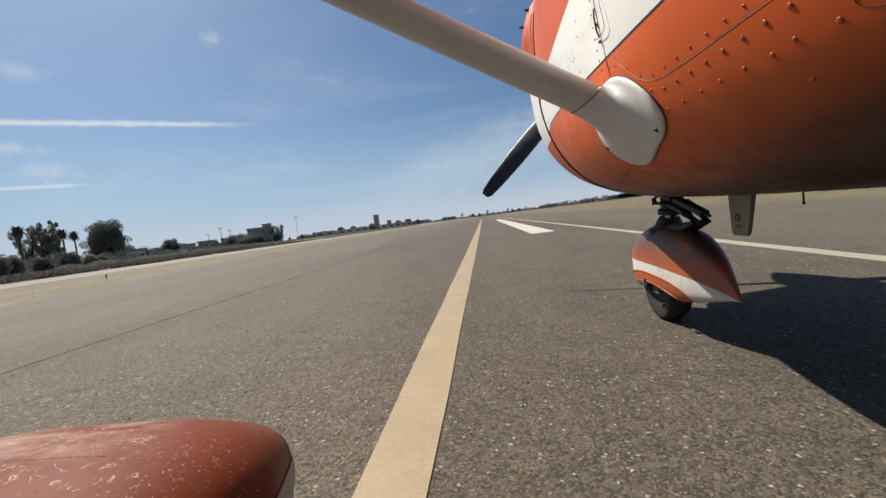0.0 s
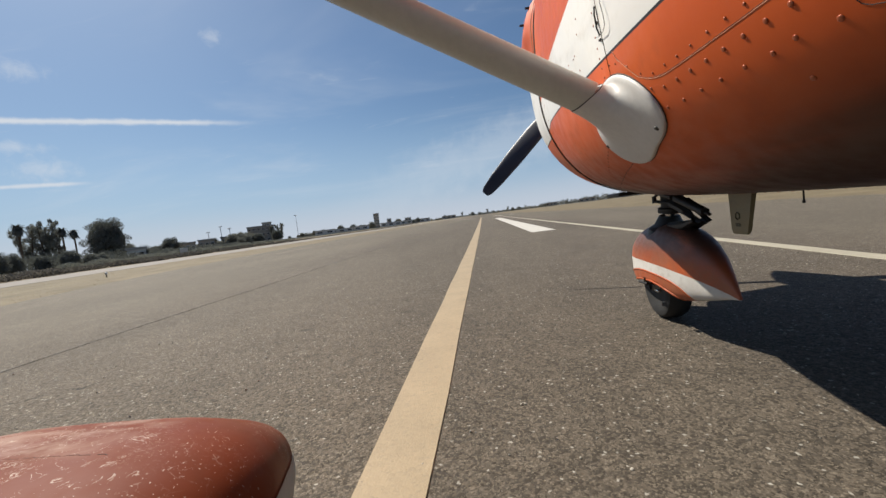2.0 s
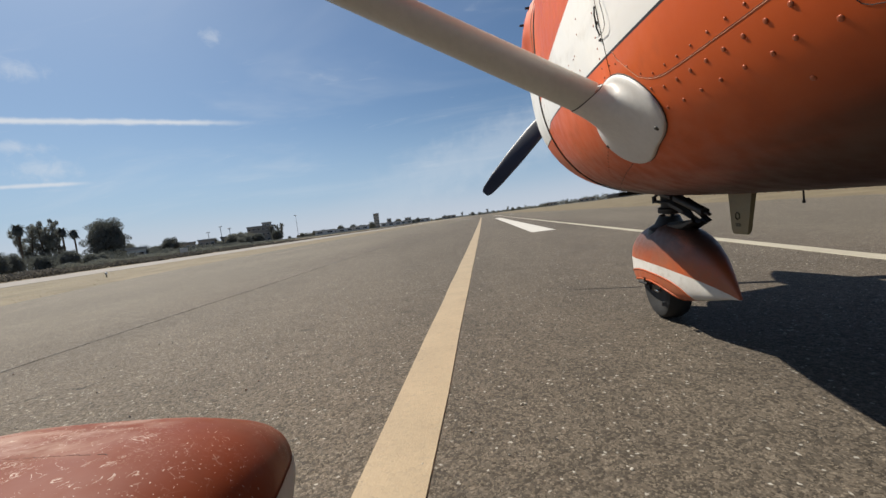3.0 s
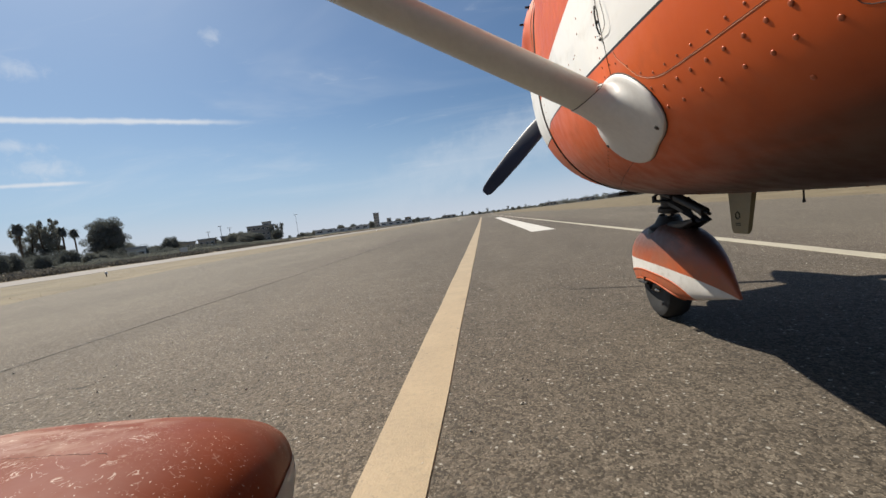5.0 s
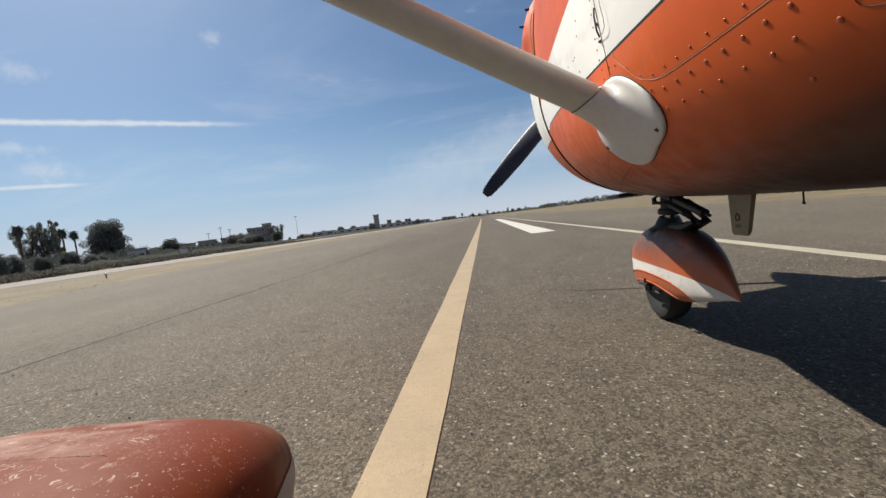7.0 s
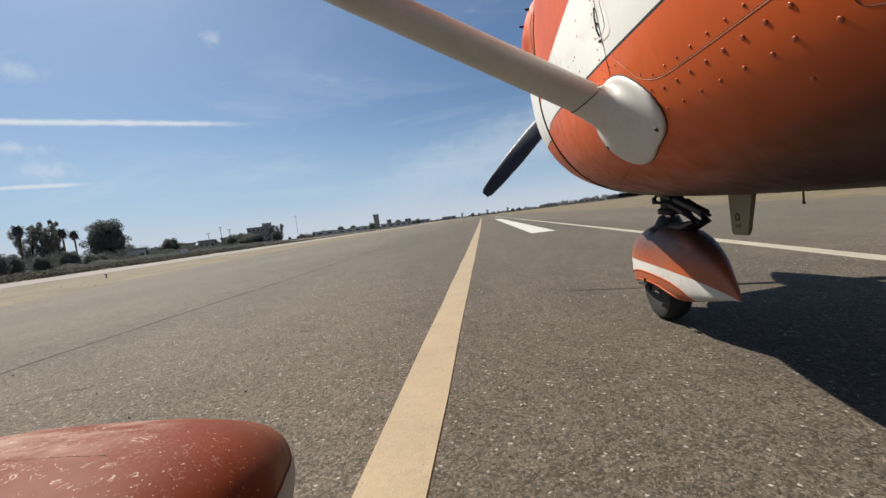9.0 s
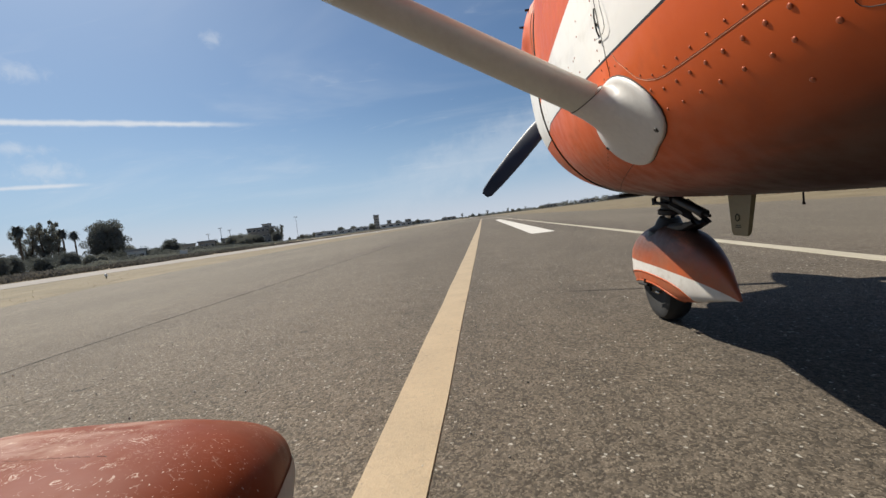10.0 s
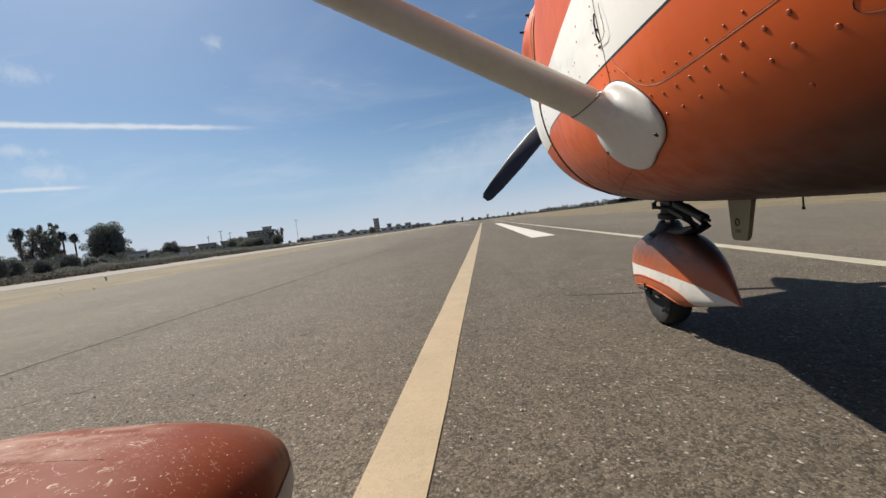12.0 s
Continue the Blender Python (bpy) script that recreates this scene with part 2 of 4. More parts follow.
def road_paint(name, color, wear_at):
    """Road paint, worn through to the stones in places."""
    m, g = material(name)
    w = g.where()
    shake = g.node("ShaderNodeTexNoise", Vector=w, Scale=95.0, Detail=3.0, Roughness=0.6)
    ws = g.vec("ADD", w, g.vec("MULTIPLY", g.vec("SUBTRACT", shake.outputs[1], (0.5, 0.5, 0.5)), (0.016, 0.016, 0.016)))
    stones = g.cells(ws, 150)
    worn = g.step(g.math("ADD", g.math("MULTIPLY", g.noise(w, 26, 5, 0.65), 0.7), g.math("MULTIPLY", g.noise(w, 4, 4), 0.3)), wear_at, wear_at + 0.07)
    tone = g.math("ADD", g.step(g.noise(w, 5, 5), 0.3, 0.7, 0.90, 1.04), g.step(g.noise(w, 60, 3), 0.3, 0.7, -0.04, 0.04))
    shade = g.mix(1.0, rgb(*color), g.node("ShaderNodeCombineXYZ", i0=tone, i1=tone, i2=tone).outputs[0], "MULTIPLY")
    dirt = g.mix(g.math("MULTIPLY", g.step(g.split(stones.outputs["Color"])[0], 0.7, 1.0), 0.3), shade, rgb(0.174, 0.1392, 0.09048))
    col = g.mix(worn, dirt, rgb(0.09048, 0.08004, 0.06264))
    g.surface(col, 0.7, g.math("SUBTRACT", 1.0, stones.outputs["Distance"]), 0.002, 0.35)
    return m


def dry_grass_material():
    m, g = material("dry_grass_ground")
    w = g.where()
    a, b, c = g.noise(w, 0.05, 5), g.noise(w, 0.7, 5), g.noise(w, 14, 4, 0.7)
    col = g.mix(g.step(b, 0.3, 0.7), rgb(0.087, 0.06525, 0.03132), rgb(0.1566, 0.1209, 0.06612))
    col = g.mix(g.math("MULTIPLY", g.step(a, 0.5, 0.68), 0.5), col, rgb(0.087, 0.07482, 0.04002))
    col = g.mix(g.math("MULTIPLY", g.step(c, 0.5, 0.75), 0.5), col, rgb(0.09048, 0.07308, 0.0348))
    g.surface(col, 0.9, c, 0.03, 0.6)
    return m


def leaf_material(name, a, b):
    m, g = material(name)
    r = g.tree.nodes.new("ShaderNodeNewGeometry").outputs["Random Per Island"]
    r2 = g.tree.nodes.new("ShaderNodeObjectInfo").outputs["Random"]
    col = g.mix(g.math("ADD", g.math("MULTIPLY", r, 0.7), g.math("MULTIPLY", r2, 0.3)), rgb(*a), rgb(*b))
    front = g.node("ShaderNodeBsdfDiffuse", Color=col)
    behind = g.node("ShaderNodeBsdfTranslucent", Color=g.mix(0.3, col, rgb(0.088, 0.096, 0.056)))
    both = g.node("ShaderNodeMixShader", i0=0.32, i1=front.outputs[0], i2=behind.outputs[0])
    g.tree.links.new(both.outputs[0], g.tree.nodes.new("ShaderNodeOutputMaterial").inputs[0])
    return m


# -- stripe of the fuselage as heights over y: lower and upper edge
PAINT_BODY = airframe_paint("orange_cream_enamel", (0.6965, 0.0705, 0.0, 0.930, 0.005, 0.0), 0.0, 0.35, soot_shade=0.95)
PAINT_COWL = airframe_paint("orange_cream_cowl_enamel", (0.80, 0.0, 0.0, 1.10, 0.0, 0.0), 0.0, 0.3)
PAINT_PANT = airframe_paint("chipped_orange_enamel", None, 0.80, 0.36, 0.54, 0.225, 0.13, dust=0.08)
PAINT_ORANGE = airframe_paint("dusty_orange_enamel", None, 0.0, 0.4, 0.52, 0.60, 0.25, dust=0.5)
CREAM_PAINT = plain("cream_enamel", (0.485, 0.492, 0.445), 0.45, 0.0, 0.10, 5, 90, 0.05, 0.001, 0.2)
WHITE_PAINT = plain("white_enamel", (0.5654, 0.558, 0.5357), 0.48, 0.0, 0.10, 5, 90, 0.03, 0.001, 0.2)
SEAM = plain("dark_seam_sealant", (0.028, 0.0176, 0.0128), 0.7)
# pale orange for thin edges; paints the highlight on the lapped door skin
EDGE_LIGHT = plain("highlit_orange_edge", (0.558, 0.2697, 0.1581), 0.45)
RUBBER = plain("black_rubber", (0.01395, 0.01349, 0.01302), 0.75, 0.0, 0.35, 12, 90)
STEEL = plain("oily_steel", (0.16, 0.152, 0.144), 0.42, 0.9, 0.4, 18, 120)
GREASE = plain("greasy_black_metal", (0.02232, 0.02009, 0.0186), 0.5, 0.4, 0.4, 18, 120)
CHROME = plain("polished_oleo_steel", (0.48, 0.48, 0.48), 0.15, 1.0, 0.1, 10, 90)
BLADE_DARK = plain("dark_navy_blade", (0.0104, 0.016, 0.0336), 0.42, 0.0, 0.3, 6, 70)
ANTENNA = plain("yellowed_plastic", (0.2093, 0.1693, 0.09114), 0.5, 0.0, 0.12, 14, 110)
INK = plain("faded_black_print", (0.04, 0.036, 0.024), 0.7)
ASPHALT = asphalt_material()
YELLOW_LINE = road_paint("worn_yellow_road_paint", (0.2836, 0.2158, 0.1305), 0.605)
WHITE_LINE = road_paint("worn_white_road_paint", (0.4594, 0.4385, 0.3967), 0.64)
PALE_LINE = road_paint("worn_pale_edge_paint", (0.3202, 0.2923, 0.2227), 0.62)
TAR = plain("tar_joint", (0.03828, 0.03341, 0.02784), 0.7, 0.0, 0.5, 5, 60)
GRASS = dry_grass_material()
PALE_ROAD = plain("pale_gravel_road", (0.1827, 0.1653, 0.1479), 0.9, 0.0, 0.15, 0.4, 9, 0.0, 0.02, 0.5)
# dark and dull leaf tones are paled: distance haze put into the colour
LEAF_DARK = leaf_material("hazed_dark_green_leaves", (0.095, 0.104, 0.103), (0.185, 0.195, 0.185))
LEAF_DULL = leaf_material("hazed_dusty_green_leaves", (0.160, 0.166, 0.155), (0.28, 0.285, 0.25))
LEAF_SCRUB = leaf_material("grey_brown_scrub_leaves", (0.088, 0.080, 0.078), (0.172, 0.154, 0.140))
BARK = plain("grey_brown_bark", (0.09048, 0.06612, 0.04524), 0.9, 0.0, 0.35, 2, 14, 0.0, 0.03, 0.7)
STUCCO = plain("pale_stucco", (0.348, 0.3132, 0.2645), 0.9, 0.0, 0.15, 0.3, 5, 0.0, 0.01, 0.4)
GREY_WALL = plain("grey_concrete_wall", (0.2088, 0.2018, 0.1879), 0.9, 0.0, 0.2, 0.3, 5, 0.0, 0.01, 0.4)
WHITE_WALL = plain("white_sheet_wall", (0.5011, 0.5011, 0.4872), 0.6, 0.0, 0.1, 0.3, 4)
ROOF_GREY = plain("grey_sheet_roof", (0.2506, 0.2506, 0.2506), 0.5, 0.2, 0.15, 0.4, 5)
DARK_GLASS = plain("dark_window_glass", (0.02088, 0.02784, 0.0348), 0.1, 0.0, 0.2, 2, 20)
SCREW = plain("painted_screw_head", (0.3422, 0.08184, 0.02976), 0.4, 0.2, 0.25, 40, 200)

# -- form of the fuselage: half width, middle height, depth below, height above, fullness below
CX = 0.69
STATIONS = (
    (-4.20, 0.10, 1.12, 0.14, 0.14, 2.0),
    (-2.40, 0.25, 1.06, 0.32, 0.34, 2.2),
    (-0.90, 0.42, 1.00, 0.50, 0.80, 2.7),
    (-0.20, 0.455, 1.00, 0.532, 0.93, 3.2),
    (0.40, 0.461, 1.00, 0.534, 0.93, 3.2),
    (0.80, 0.459, 1.00, 0.531, 0.90, 3.15),
    (1.20, 0.447, 1.00, 0.521, 0.66, 2.9),
    (1.50, 0.428, 1.00, 0.504, 0.52, 2.5),
    (1.76, 0.398, 1.00, 0.482, 0.50, 2.1),
    (2.05, 0.382, 1.00, 0.449, 0.48, 1.95),
    (2.16, 0.370, 1.01, 0.415, 0.45, 2.0),
    (2.32, 0.335, 1.09, 0.330, 0.34, 2.05),
    (2.47, 0.26, 1.19, 0.210, 0.20, 2.2),
    (2.54, 0.18, 1.23, 0.160, 0.15, 2.2),
)


def station(y):
    """Half width, middle, depth, height and fullness of the fuselage at y, smoothly between the stations."""
    s = STATIONS
    i = max(0, min(len(s) - 2, sum(1 for r in s if r[0] <= y) - 1))
    a, b = s[i], s[i + 1]
    p, q = s[max(0, i - 1)], s[min(len(s) - 1, i + 2)]
    h = b[0] - a[0]
    u = min(1, max(0, (y - a[0]) / h))
    out = []
    for k in range(1, 6):
        m0 = (b[k] - p[k]) / max(1e-6, b[0] - p[0]) * h
        m1 = (q[k] - a[k]) / max(1e-6, q[0] - a[0]) * h
        out.append((2*u**3 - 3*u**2 + 1) * a[k] + (u**3 - 2*u**2 + u) * m0 + (3*u**2 - 2*u**3) * b[k] + (u**3 - u**2) * m1)
    return out


def skin(y, th, lift=0.0):
    """A point of the fuselage skin: th is 0 at the belly, 90 at the left side, 180 at the top."""
    w, zc, hb, ht, n = station(y)
    c, s = math.cos(radians(th)), math.sin(radians(th))
    e = 2 / (n if c > 0 else 4.0)
    x = (w + lift) * (abs(s) ** e) * (1 if s >= 0 else -1)
    if y > 1.765:  # the cowling's upper cheeks swell out past the joint, its lower sides draw in
        x *= 1 + min(1.0, (y - 1.765) / 0.12) * (0.115 * min(1.0, max(0.0, -c * 4)) - 0.030 * max(0.0, c) ** 0.5)
    z = ((hb if c > 0 else ht) + lift) * (abs(c) ** e) * (1 if c >= 0 else -1)
    return Vector((CX - x, y, zc - z))
# -- end of the form

# ---- building helpers ----
ORIGIN = {}


def thing(name, at, label, category, group="", kind=""):
    """A top-level Empty at the thing's base."""
    ob = new(name)
    ob.location = at
    ob.empty_display_size = 0.1
    ORIGIN[ob.name] = Vector(at)
    return tagged(ob, label, category, group, kind)


def finish(name, bm, mat, smooth=True):
    me = bpy.data.meshes.new(name)
    bm.normal_update()
    bm.to_mesh(me)
    bm.free()
    for f in me.polygons:
        f.use_smooth = smooth
    me.materials.append(mat)
    return me


def part(name, bm, mat, parent, label="", smooth=True, sharp=40):
    """Links a bmesh, given in world places, as one mesh object under a thing or a part."""
    o = ORIGIN[parent.name]
    bmesh.ops.translate(bm, verts=bm.verts, vec=-o)
    me = finish(name, bm, mat, smooth)
    if smooth:
        me.set_sharp_from_angle(angle=radians(sharp))
    ob = new(name, me)
    ob.parent = parent
    ORIGIN[ob.name] = o
    return tagged(ob, label)


def solo(name, bm, mat, label, category, group="", kind="", at=(0, 0, 0), smooth=True):
    """A thing of one mesh."""
    me = finish(name, bm, mat, smooth)
    if smooth:
        me.set_sharp_from_angle(angle=radians(40))
    ob = new(name, me)
    ob.location = at
    ORIGIN[ob.name] = Vector((0, 0, 0))
    return tagged(ob, label, category, group, kind)


def box(bm, lo, hi, bevel=0.0):
    c = [(a + b) / 2 for a, b in zip(lo, hi)]
    d = [b - a for a, b in zip(lo, hi)]
    r = bmesh.ops.create_cube(bm, size=1.0, matrix=Matrix.Translation(c) @ Matrix.Diagonal((*d, 1)))
    if bevel:
        es = list({e for v in r["verts"] for e in v.link_edges})
        bmesh.ops.bevel(bm, geom=es, offset=bevel, segments=2, affect="EDGES", profile=0.5)
    return bm


def loft(bm, rings, cap=True):
    """Skins a row of closed rings of points."""
    vs = [[bm.verts.new(p) for p in r] for r in rings]
    n = len(rings[0])
    for a, b in zip(vs, vs[1:]):
        for i in range(n):
            bm.faces.new((a[i], a[(i + 1) % n], b[(i + 1) % n], b[i]))
    if cap:
        bm.faces.new(vs[0][::-1])
        bm.faces.new(vs[-1])
    bmesh.ops.recalc_face_normals(bm, faces=bm.faces)
    return bm


def ring(c, u, v, n=24, power=2.0):
    """A closed superellipse about c with half axes u and v."""
    c, u, v = Vector(c), Vector(u), Vector(v)
    out = []
    for i in range(n):
        a = 2 * math.pi * i / n
        ca, sa = math.cos(a), math.sin(a)
        e = 2 / power
        out.append(c + u * (abs(ca) ** e * (1 if ca >= 0 else -1)) + v * (abs(sa) ** e * (1 if sa >= 0 else -1)))
    return out


def rod(bm, a, b, r0, r1=None, n=12):
    """A round bar from a to b."""
    a, b = Vector(a), Vector(b)
    d = (b - a).normalized()
    u = d.orthogonal().normalized()
    v = d.cross(u)
    r1 = r0 if r1 is None else r1
    return loft(bm, [ring(a, u * r0, v * r0, n), ring(b, u * r1, v * r1, n)])


def pipe(bm, pts, r, n=8):
    """A bar bent along points."""
    pts = [Vector(p) for p in pts]
    rings = []
    for i, p in enumerate(pts):
        d = (pts[min(len(pts) - 1, i + 1)] - pts[max(0, i - 1)]).normalized()
        u = d.cross(Vector((0.3, 0.2, 1))).normalized()
        v = d.cross(u)
        rings.append(ring(p, u * r, v * r, n))
    return loft(bm, rings)


def lathe(bm, centre, axis, prof, n=32):
    """Turns a profile of (radius, along) about an axis."""
    axis = Vector(axis).normalized()
    u = axis.orthogonal().normalized()
    v = axis.cross(u)
    return loft(bm, [ring(Vector(centre) + axis * h, u * max(r, 1e-4), v * max(r, 1e-4), n) for r, h in prof])


# ---- ground, runway and markings ----
def sheet(name, x0, x1, y0, y1, z, thick, mat, label, cat, step=0.0, ragged=0.0, flare=0.0):
    """A flat slab; step and ragged give uneven long edges, flare widens it to the left further on."""
    bm = bmesh.new()
    if step:
        rnd = random.Random(int(abs(x0) * 1000 + y1))
        n = int((y1 - y0) / step)
        rows = []
        for i in range(n + 1):
            y = y0 + (y1 - y0) * i / n
            a, b = x0 - flare * (1 - math.exp(-max(0.0, y - 5) / 8)) + rnd.uniform(-ragged, ragged), x1 + rnd.uniform(-ragged, ragged)
            rows.append([bm.verts.new((a, y, z)), bm.verts.new((b, y, z)), bm.verts.new((b, y, z - thick)), bm.verts.new((a, y, z - thick))])
        for p, q in zip(rows, rows[1:]):
            for k in range(3):
                i0, i1 = (0, 1) if k == 0 else ((1, 2) if k == 1 else (3, 0))
                bm.faces.new((p[i0], p[i1], q[i1], q[i0]))
        bm.faces.new(rows[0])
        bm.faces.new(rows[-1][::-1])
        bmesh.ops.recalc_face_normals(bm, faces=bm.faces)
    else:
        box(bm, (x0, y0, z - thick), (x1, y1, z))
    return solo(name, bm, mat, label, cat, "", "structure", (0, 0, 0), False)


sheet("ground", -3000, 3000, -3000, 3000, -0.02, 0.3, GRASS, "dry straw-coloured grass airfield ground", "ground")
sheet("runway", -7.6, 6.7, -120, 900, 0.0, 0.019, ASPHALT, "worn grey-brown asphalt runway with exposed stones", "runway", 0.5, 0.05, 3.2)
sheet("gravel_road", -27.5, -18.5, -120, 900, -0.012, 0.05, PALE_ROAD, "pale dusty perimeter road beside dry grass", "road", 1.0, 0.2)


def ribbon(name, path, width, mat, label, cat, z=0.004, ragged=0.004, seed=3):
    """A painted line along a path of (x, y), a thin film with slightly uneven edges."""
    rnd = random.Random(seed)
    bm = bmesh.new()
    rows = []
    for x, y in path:
        j, k = rnd.uniform(-ragged, ragged), rnd.uniform(-ragged, ragged)
        rows.append([bm.verts.new((x - width / 2 + j, y, 0.0005)), bm.verts.new((x - width / 2 + j + 0.002, y, z)),
                     bm.verts.new((x + width / 2 + k - 0.002, y, z)), bm.verts.new((x + width / 2 + k, y, 0.0005))])
    for p, q in zip(rows, rows[1:]):
        for i in range(3):
            bm.faces.new((p[i], p[i + 1], q[i + 1], q[i]))
    bmesh.ops.recalc_face_normals(bm, faces=bm.faces)
    return solo(name, bm, mat, label, cat, "", "structure", (0, 0, 0), False)


def steps(y0, y1, first=0.05, grow=1.02):
    out, y, d = [], y0, first
    while y < y1:
        out.append(y)
        y += d
        d = min(d * grow, 4.0)
    return out + [y1]


ribbon("guide_line", [(-0.235 - 0.0005 * max(0, y - 3) ** 1.5 - 0.24 * (math.hypot(max(0, -2 - y), 1.5) - 1.5), y) for y in steps(-22, 70, 0.15)], 0.152, YELLOW_LINE,
       "worn yellow painted guide line on asphalt", "road marking")
ribbon("edge_line", [(2.12, y) for y in steps(-4.0, 200)], 0.115, PALE_LINE,
       "faded pale yellow painted edge line on asphalt", "road marking", seed=5)
ribbon("centre_stripe", [(1.19, y) for y in steps(8.35, 36)], 0.48, WHITE_LINE,
       "worn white painted centre stripe on the runway", "road marking", seed=7)
ribbon("threshold_bar", [(0.2, y) for y in steps(62, 63.2)], 9.0, WHITE_LINE,
       "white painted bar across the far runway", "road marking", seed=8)
ribbon("pavement_joint", [(-2.55 + 0.01 * math.sin(y * 1.7), y) for y in steps(-4, 60)], 0.008, TAR,
       "dark tarred lengthwise joint in the asphalt", "joint", 0.003, 0.004, 9)


def arrow_head(tip, base, half):
    """A long white arrow head painted on the runway, a thin film."""
    (x0, y0), (x1, y1) = tip, base
    d = Vector((x1 - x0, y1 - y0, 0)).normalized()
    n = Vector((-d.y, d.x, 0)) * half
    bm = bmesh.new()
    low = [Vector((x0, y0, 0.0005)), Vector((x1, y1, 0.0005)) + n, Vector((x1, y1, 0.0005)) - n]
    loft(bm, [low, [p + Vector((0, 0, 0.0035)) for p in low]])
    return solo("painted_arrow", bm, WHITE_LINE, "worn white painted arrow head on the runway", "road marking", "", "structure", (0, 0, 0), False)


arrow_head((0.9, -16.0), (5.2, -19.5), 0.55)


def loose_stones():
    """Pale chips lying on the asphalt."""
    rnd = random.Random(11)
    bm = bmesh.new()
    for _ in range(1200):
        x, y = rnd.uniform(-2.4, 2.4), 0.45 + 4.5 * rnd.random() ** 1.6
        r = 0.0013 + 0.0040 * rnd.random() ** 2.2
        m = Matrix.LocRotScale((x, y, r * 0.4), Euler((rnd.random() * 3, rnd.random() * 3, rnd.random() * 3)), (1, rnd.uniform(0.5, 1), rnd.uniform(0.4, 0.8)))
        bmesh.ops.create_icosphere(bm, subdivisions=1, radius=r, matrix=m)
    solo("loose_stones", bm, plain("pale_chippings", (0.348, 0.3202, 0.2714), 0.8, 0.0, 0.3, 30, 200), "pale stone chips scattered over the asphalt", "gravel", "", "stuff", (0, 0, 0), False)


loose_stones()



def grass_tufts(x0, x1, count, seed, label):
    """Dry tufts of uneven blades along the runway's shoulder."""
    rnd = random.Random(seed)
    bm = bmesh.new()
    for _ in range(count):
        y = 4 + 70 * rnd.random() ** 1.5
        x = x0 + (x1 - x0) * (rnd.random() ** 2.2 if rnd.random() < 0.6 else rnd.random())
        big = rnd.uniform(0.008, 0.018) * (2.0 if rnd.random() < 0.005 else 1.0)
        for k in range(7):
            a = rnd.random() * 6.283
            d = Vector((math.cos(a), math.sin(a), 0))
            p = Vector((x, y, -0.02)) + d * big * rnd.random() * 0.6
            s = Vector((-d.y, d.x, 0)) * big * 0.10
            tip = p + d * big * rnd.uniform(0.2, 0.7) + Vector((0, 0, big * rnd.uniform(0.5, 1.0)))
            bm.faces.new([bm.verts.new(v) for v in (p - s, p + s, tip)])
    solo("dry_grass", bm, DRY_BLADE, label, "grass", "", "stuff", (0, 0, 0), False)


DRY_BLADE = leaf_material("dry_grass_blades", (0.128, 0.0944, 0.0464), (0.272, 0.212, 0.116))
grass_tufts(-7.7, -18.4, 9000, 61, "dry brown grass tufts beside the runway")
grass_tufts(6.8, 16.0, 4000, 62, "dry straw grass tufts beside the runway")

# ---- the aircraft ----
plane = thing("light_aircraft", (CX, 0, 0), "old orange and cream high-wing light aircraft with wheel fairings", "aircraft")


def body_mesh(y0, y1, ny, lift=0.0, nth=120):
    bm = bmesh.new()
    return loft(bm, [[skin(y0 + (y1 - y0) * i / ny, 360 * j / nth - 180, lift) for j in range(nth)] for i in range(ny + 1)])


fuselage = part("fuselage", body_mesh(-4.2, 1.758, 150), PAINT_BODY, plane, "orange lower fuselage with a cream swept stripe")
cowling = part("cowling", body_mesh(1.768, 2.54, 48), PAINT_COWL, plane, "orange and cream engine cowling")


def skin_line(pts, r, lift=0.0, per=10):
    """A thin bead laid over the skin through (y, angle) points."""
    fine = []
    for (a, b), (c, d) in zip(pts, pts[1:]):
        fine += [(a + (c - a) * k / per, b + (d - b) * k / per) for k in range(per)]
    fine.append(pts[-1])
    return pipe(bmesh.new(), [skin(y, t, lift) for y, t in fine], r, 6)


part("cowl_joint", skin_line([(1.762, t) for t in range(-176, 181, 4)], 0.006, 0.0, 1), SEAM, fuselage, "black gap behind the cowling")
part("cowl_flange", skin_line([(1.80, t) for t in range(30, 150, 4)], 0.0025, 0.0, 1), EDGE_LIGHT, cowling)
SEAM_PATH = [(0.30, 60.2), (0.396, 60.26), (0.487, 60.34), (0.551, 60.5), (0.590, 60.7), (0.613, 61.2), (0.636, 62.1), (0.662, 63.9), (0.672, 65.2), (0.690, 67.6), (0.710, 69.9), (0.718, 71.9)]
part("panel_edge", skin_line(SEAM_PATH, 0.00035, 0.0001), EDGE_LIGHT, fuselage, "lapped edge of the lower door skin")
part("panel_gap", skin_line([(y - 0.0005, t + 0.16) for y, t in SEAM_PATH], 0.0003, -0.0001), SEAM, fuselage)
part("door_gap", skin_line([(0.765, 66.0), (0.752, 69), (0.744, 74), (0.745, 78), (0.748, 82), (0.75, 92), (0.75, 115)], 0.0008, 0.0), SEAM, fuselage)
part("inspection_ring", skin_line([(0.30 + 0.03 * math.cos(a * 0.35), 54.6 + 2.0 * math.sin(a * 0.35)) for a in range(19)], 0.0004, 0.0, 3), SEAM, fuselage)
part("belly_seam", skin_line([(0.90, 43.5), (1.05, 38), (1.2, 32), (1.30, 28)], 0.0006, 0.0), SEAM, fuselage)

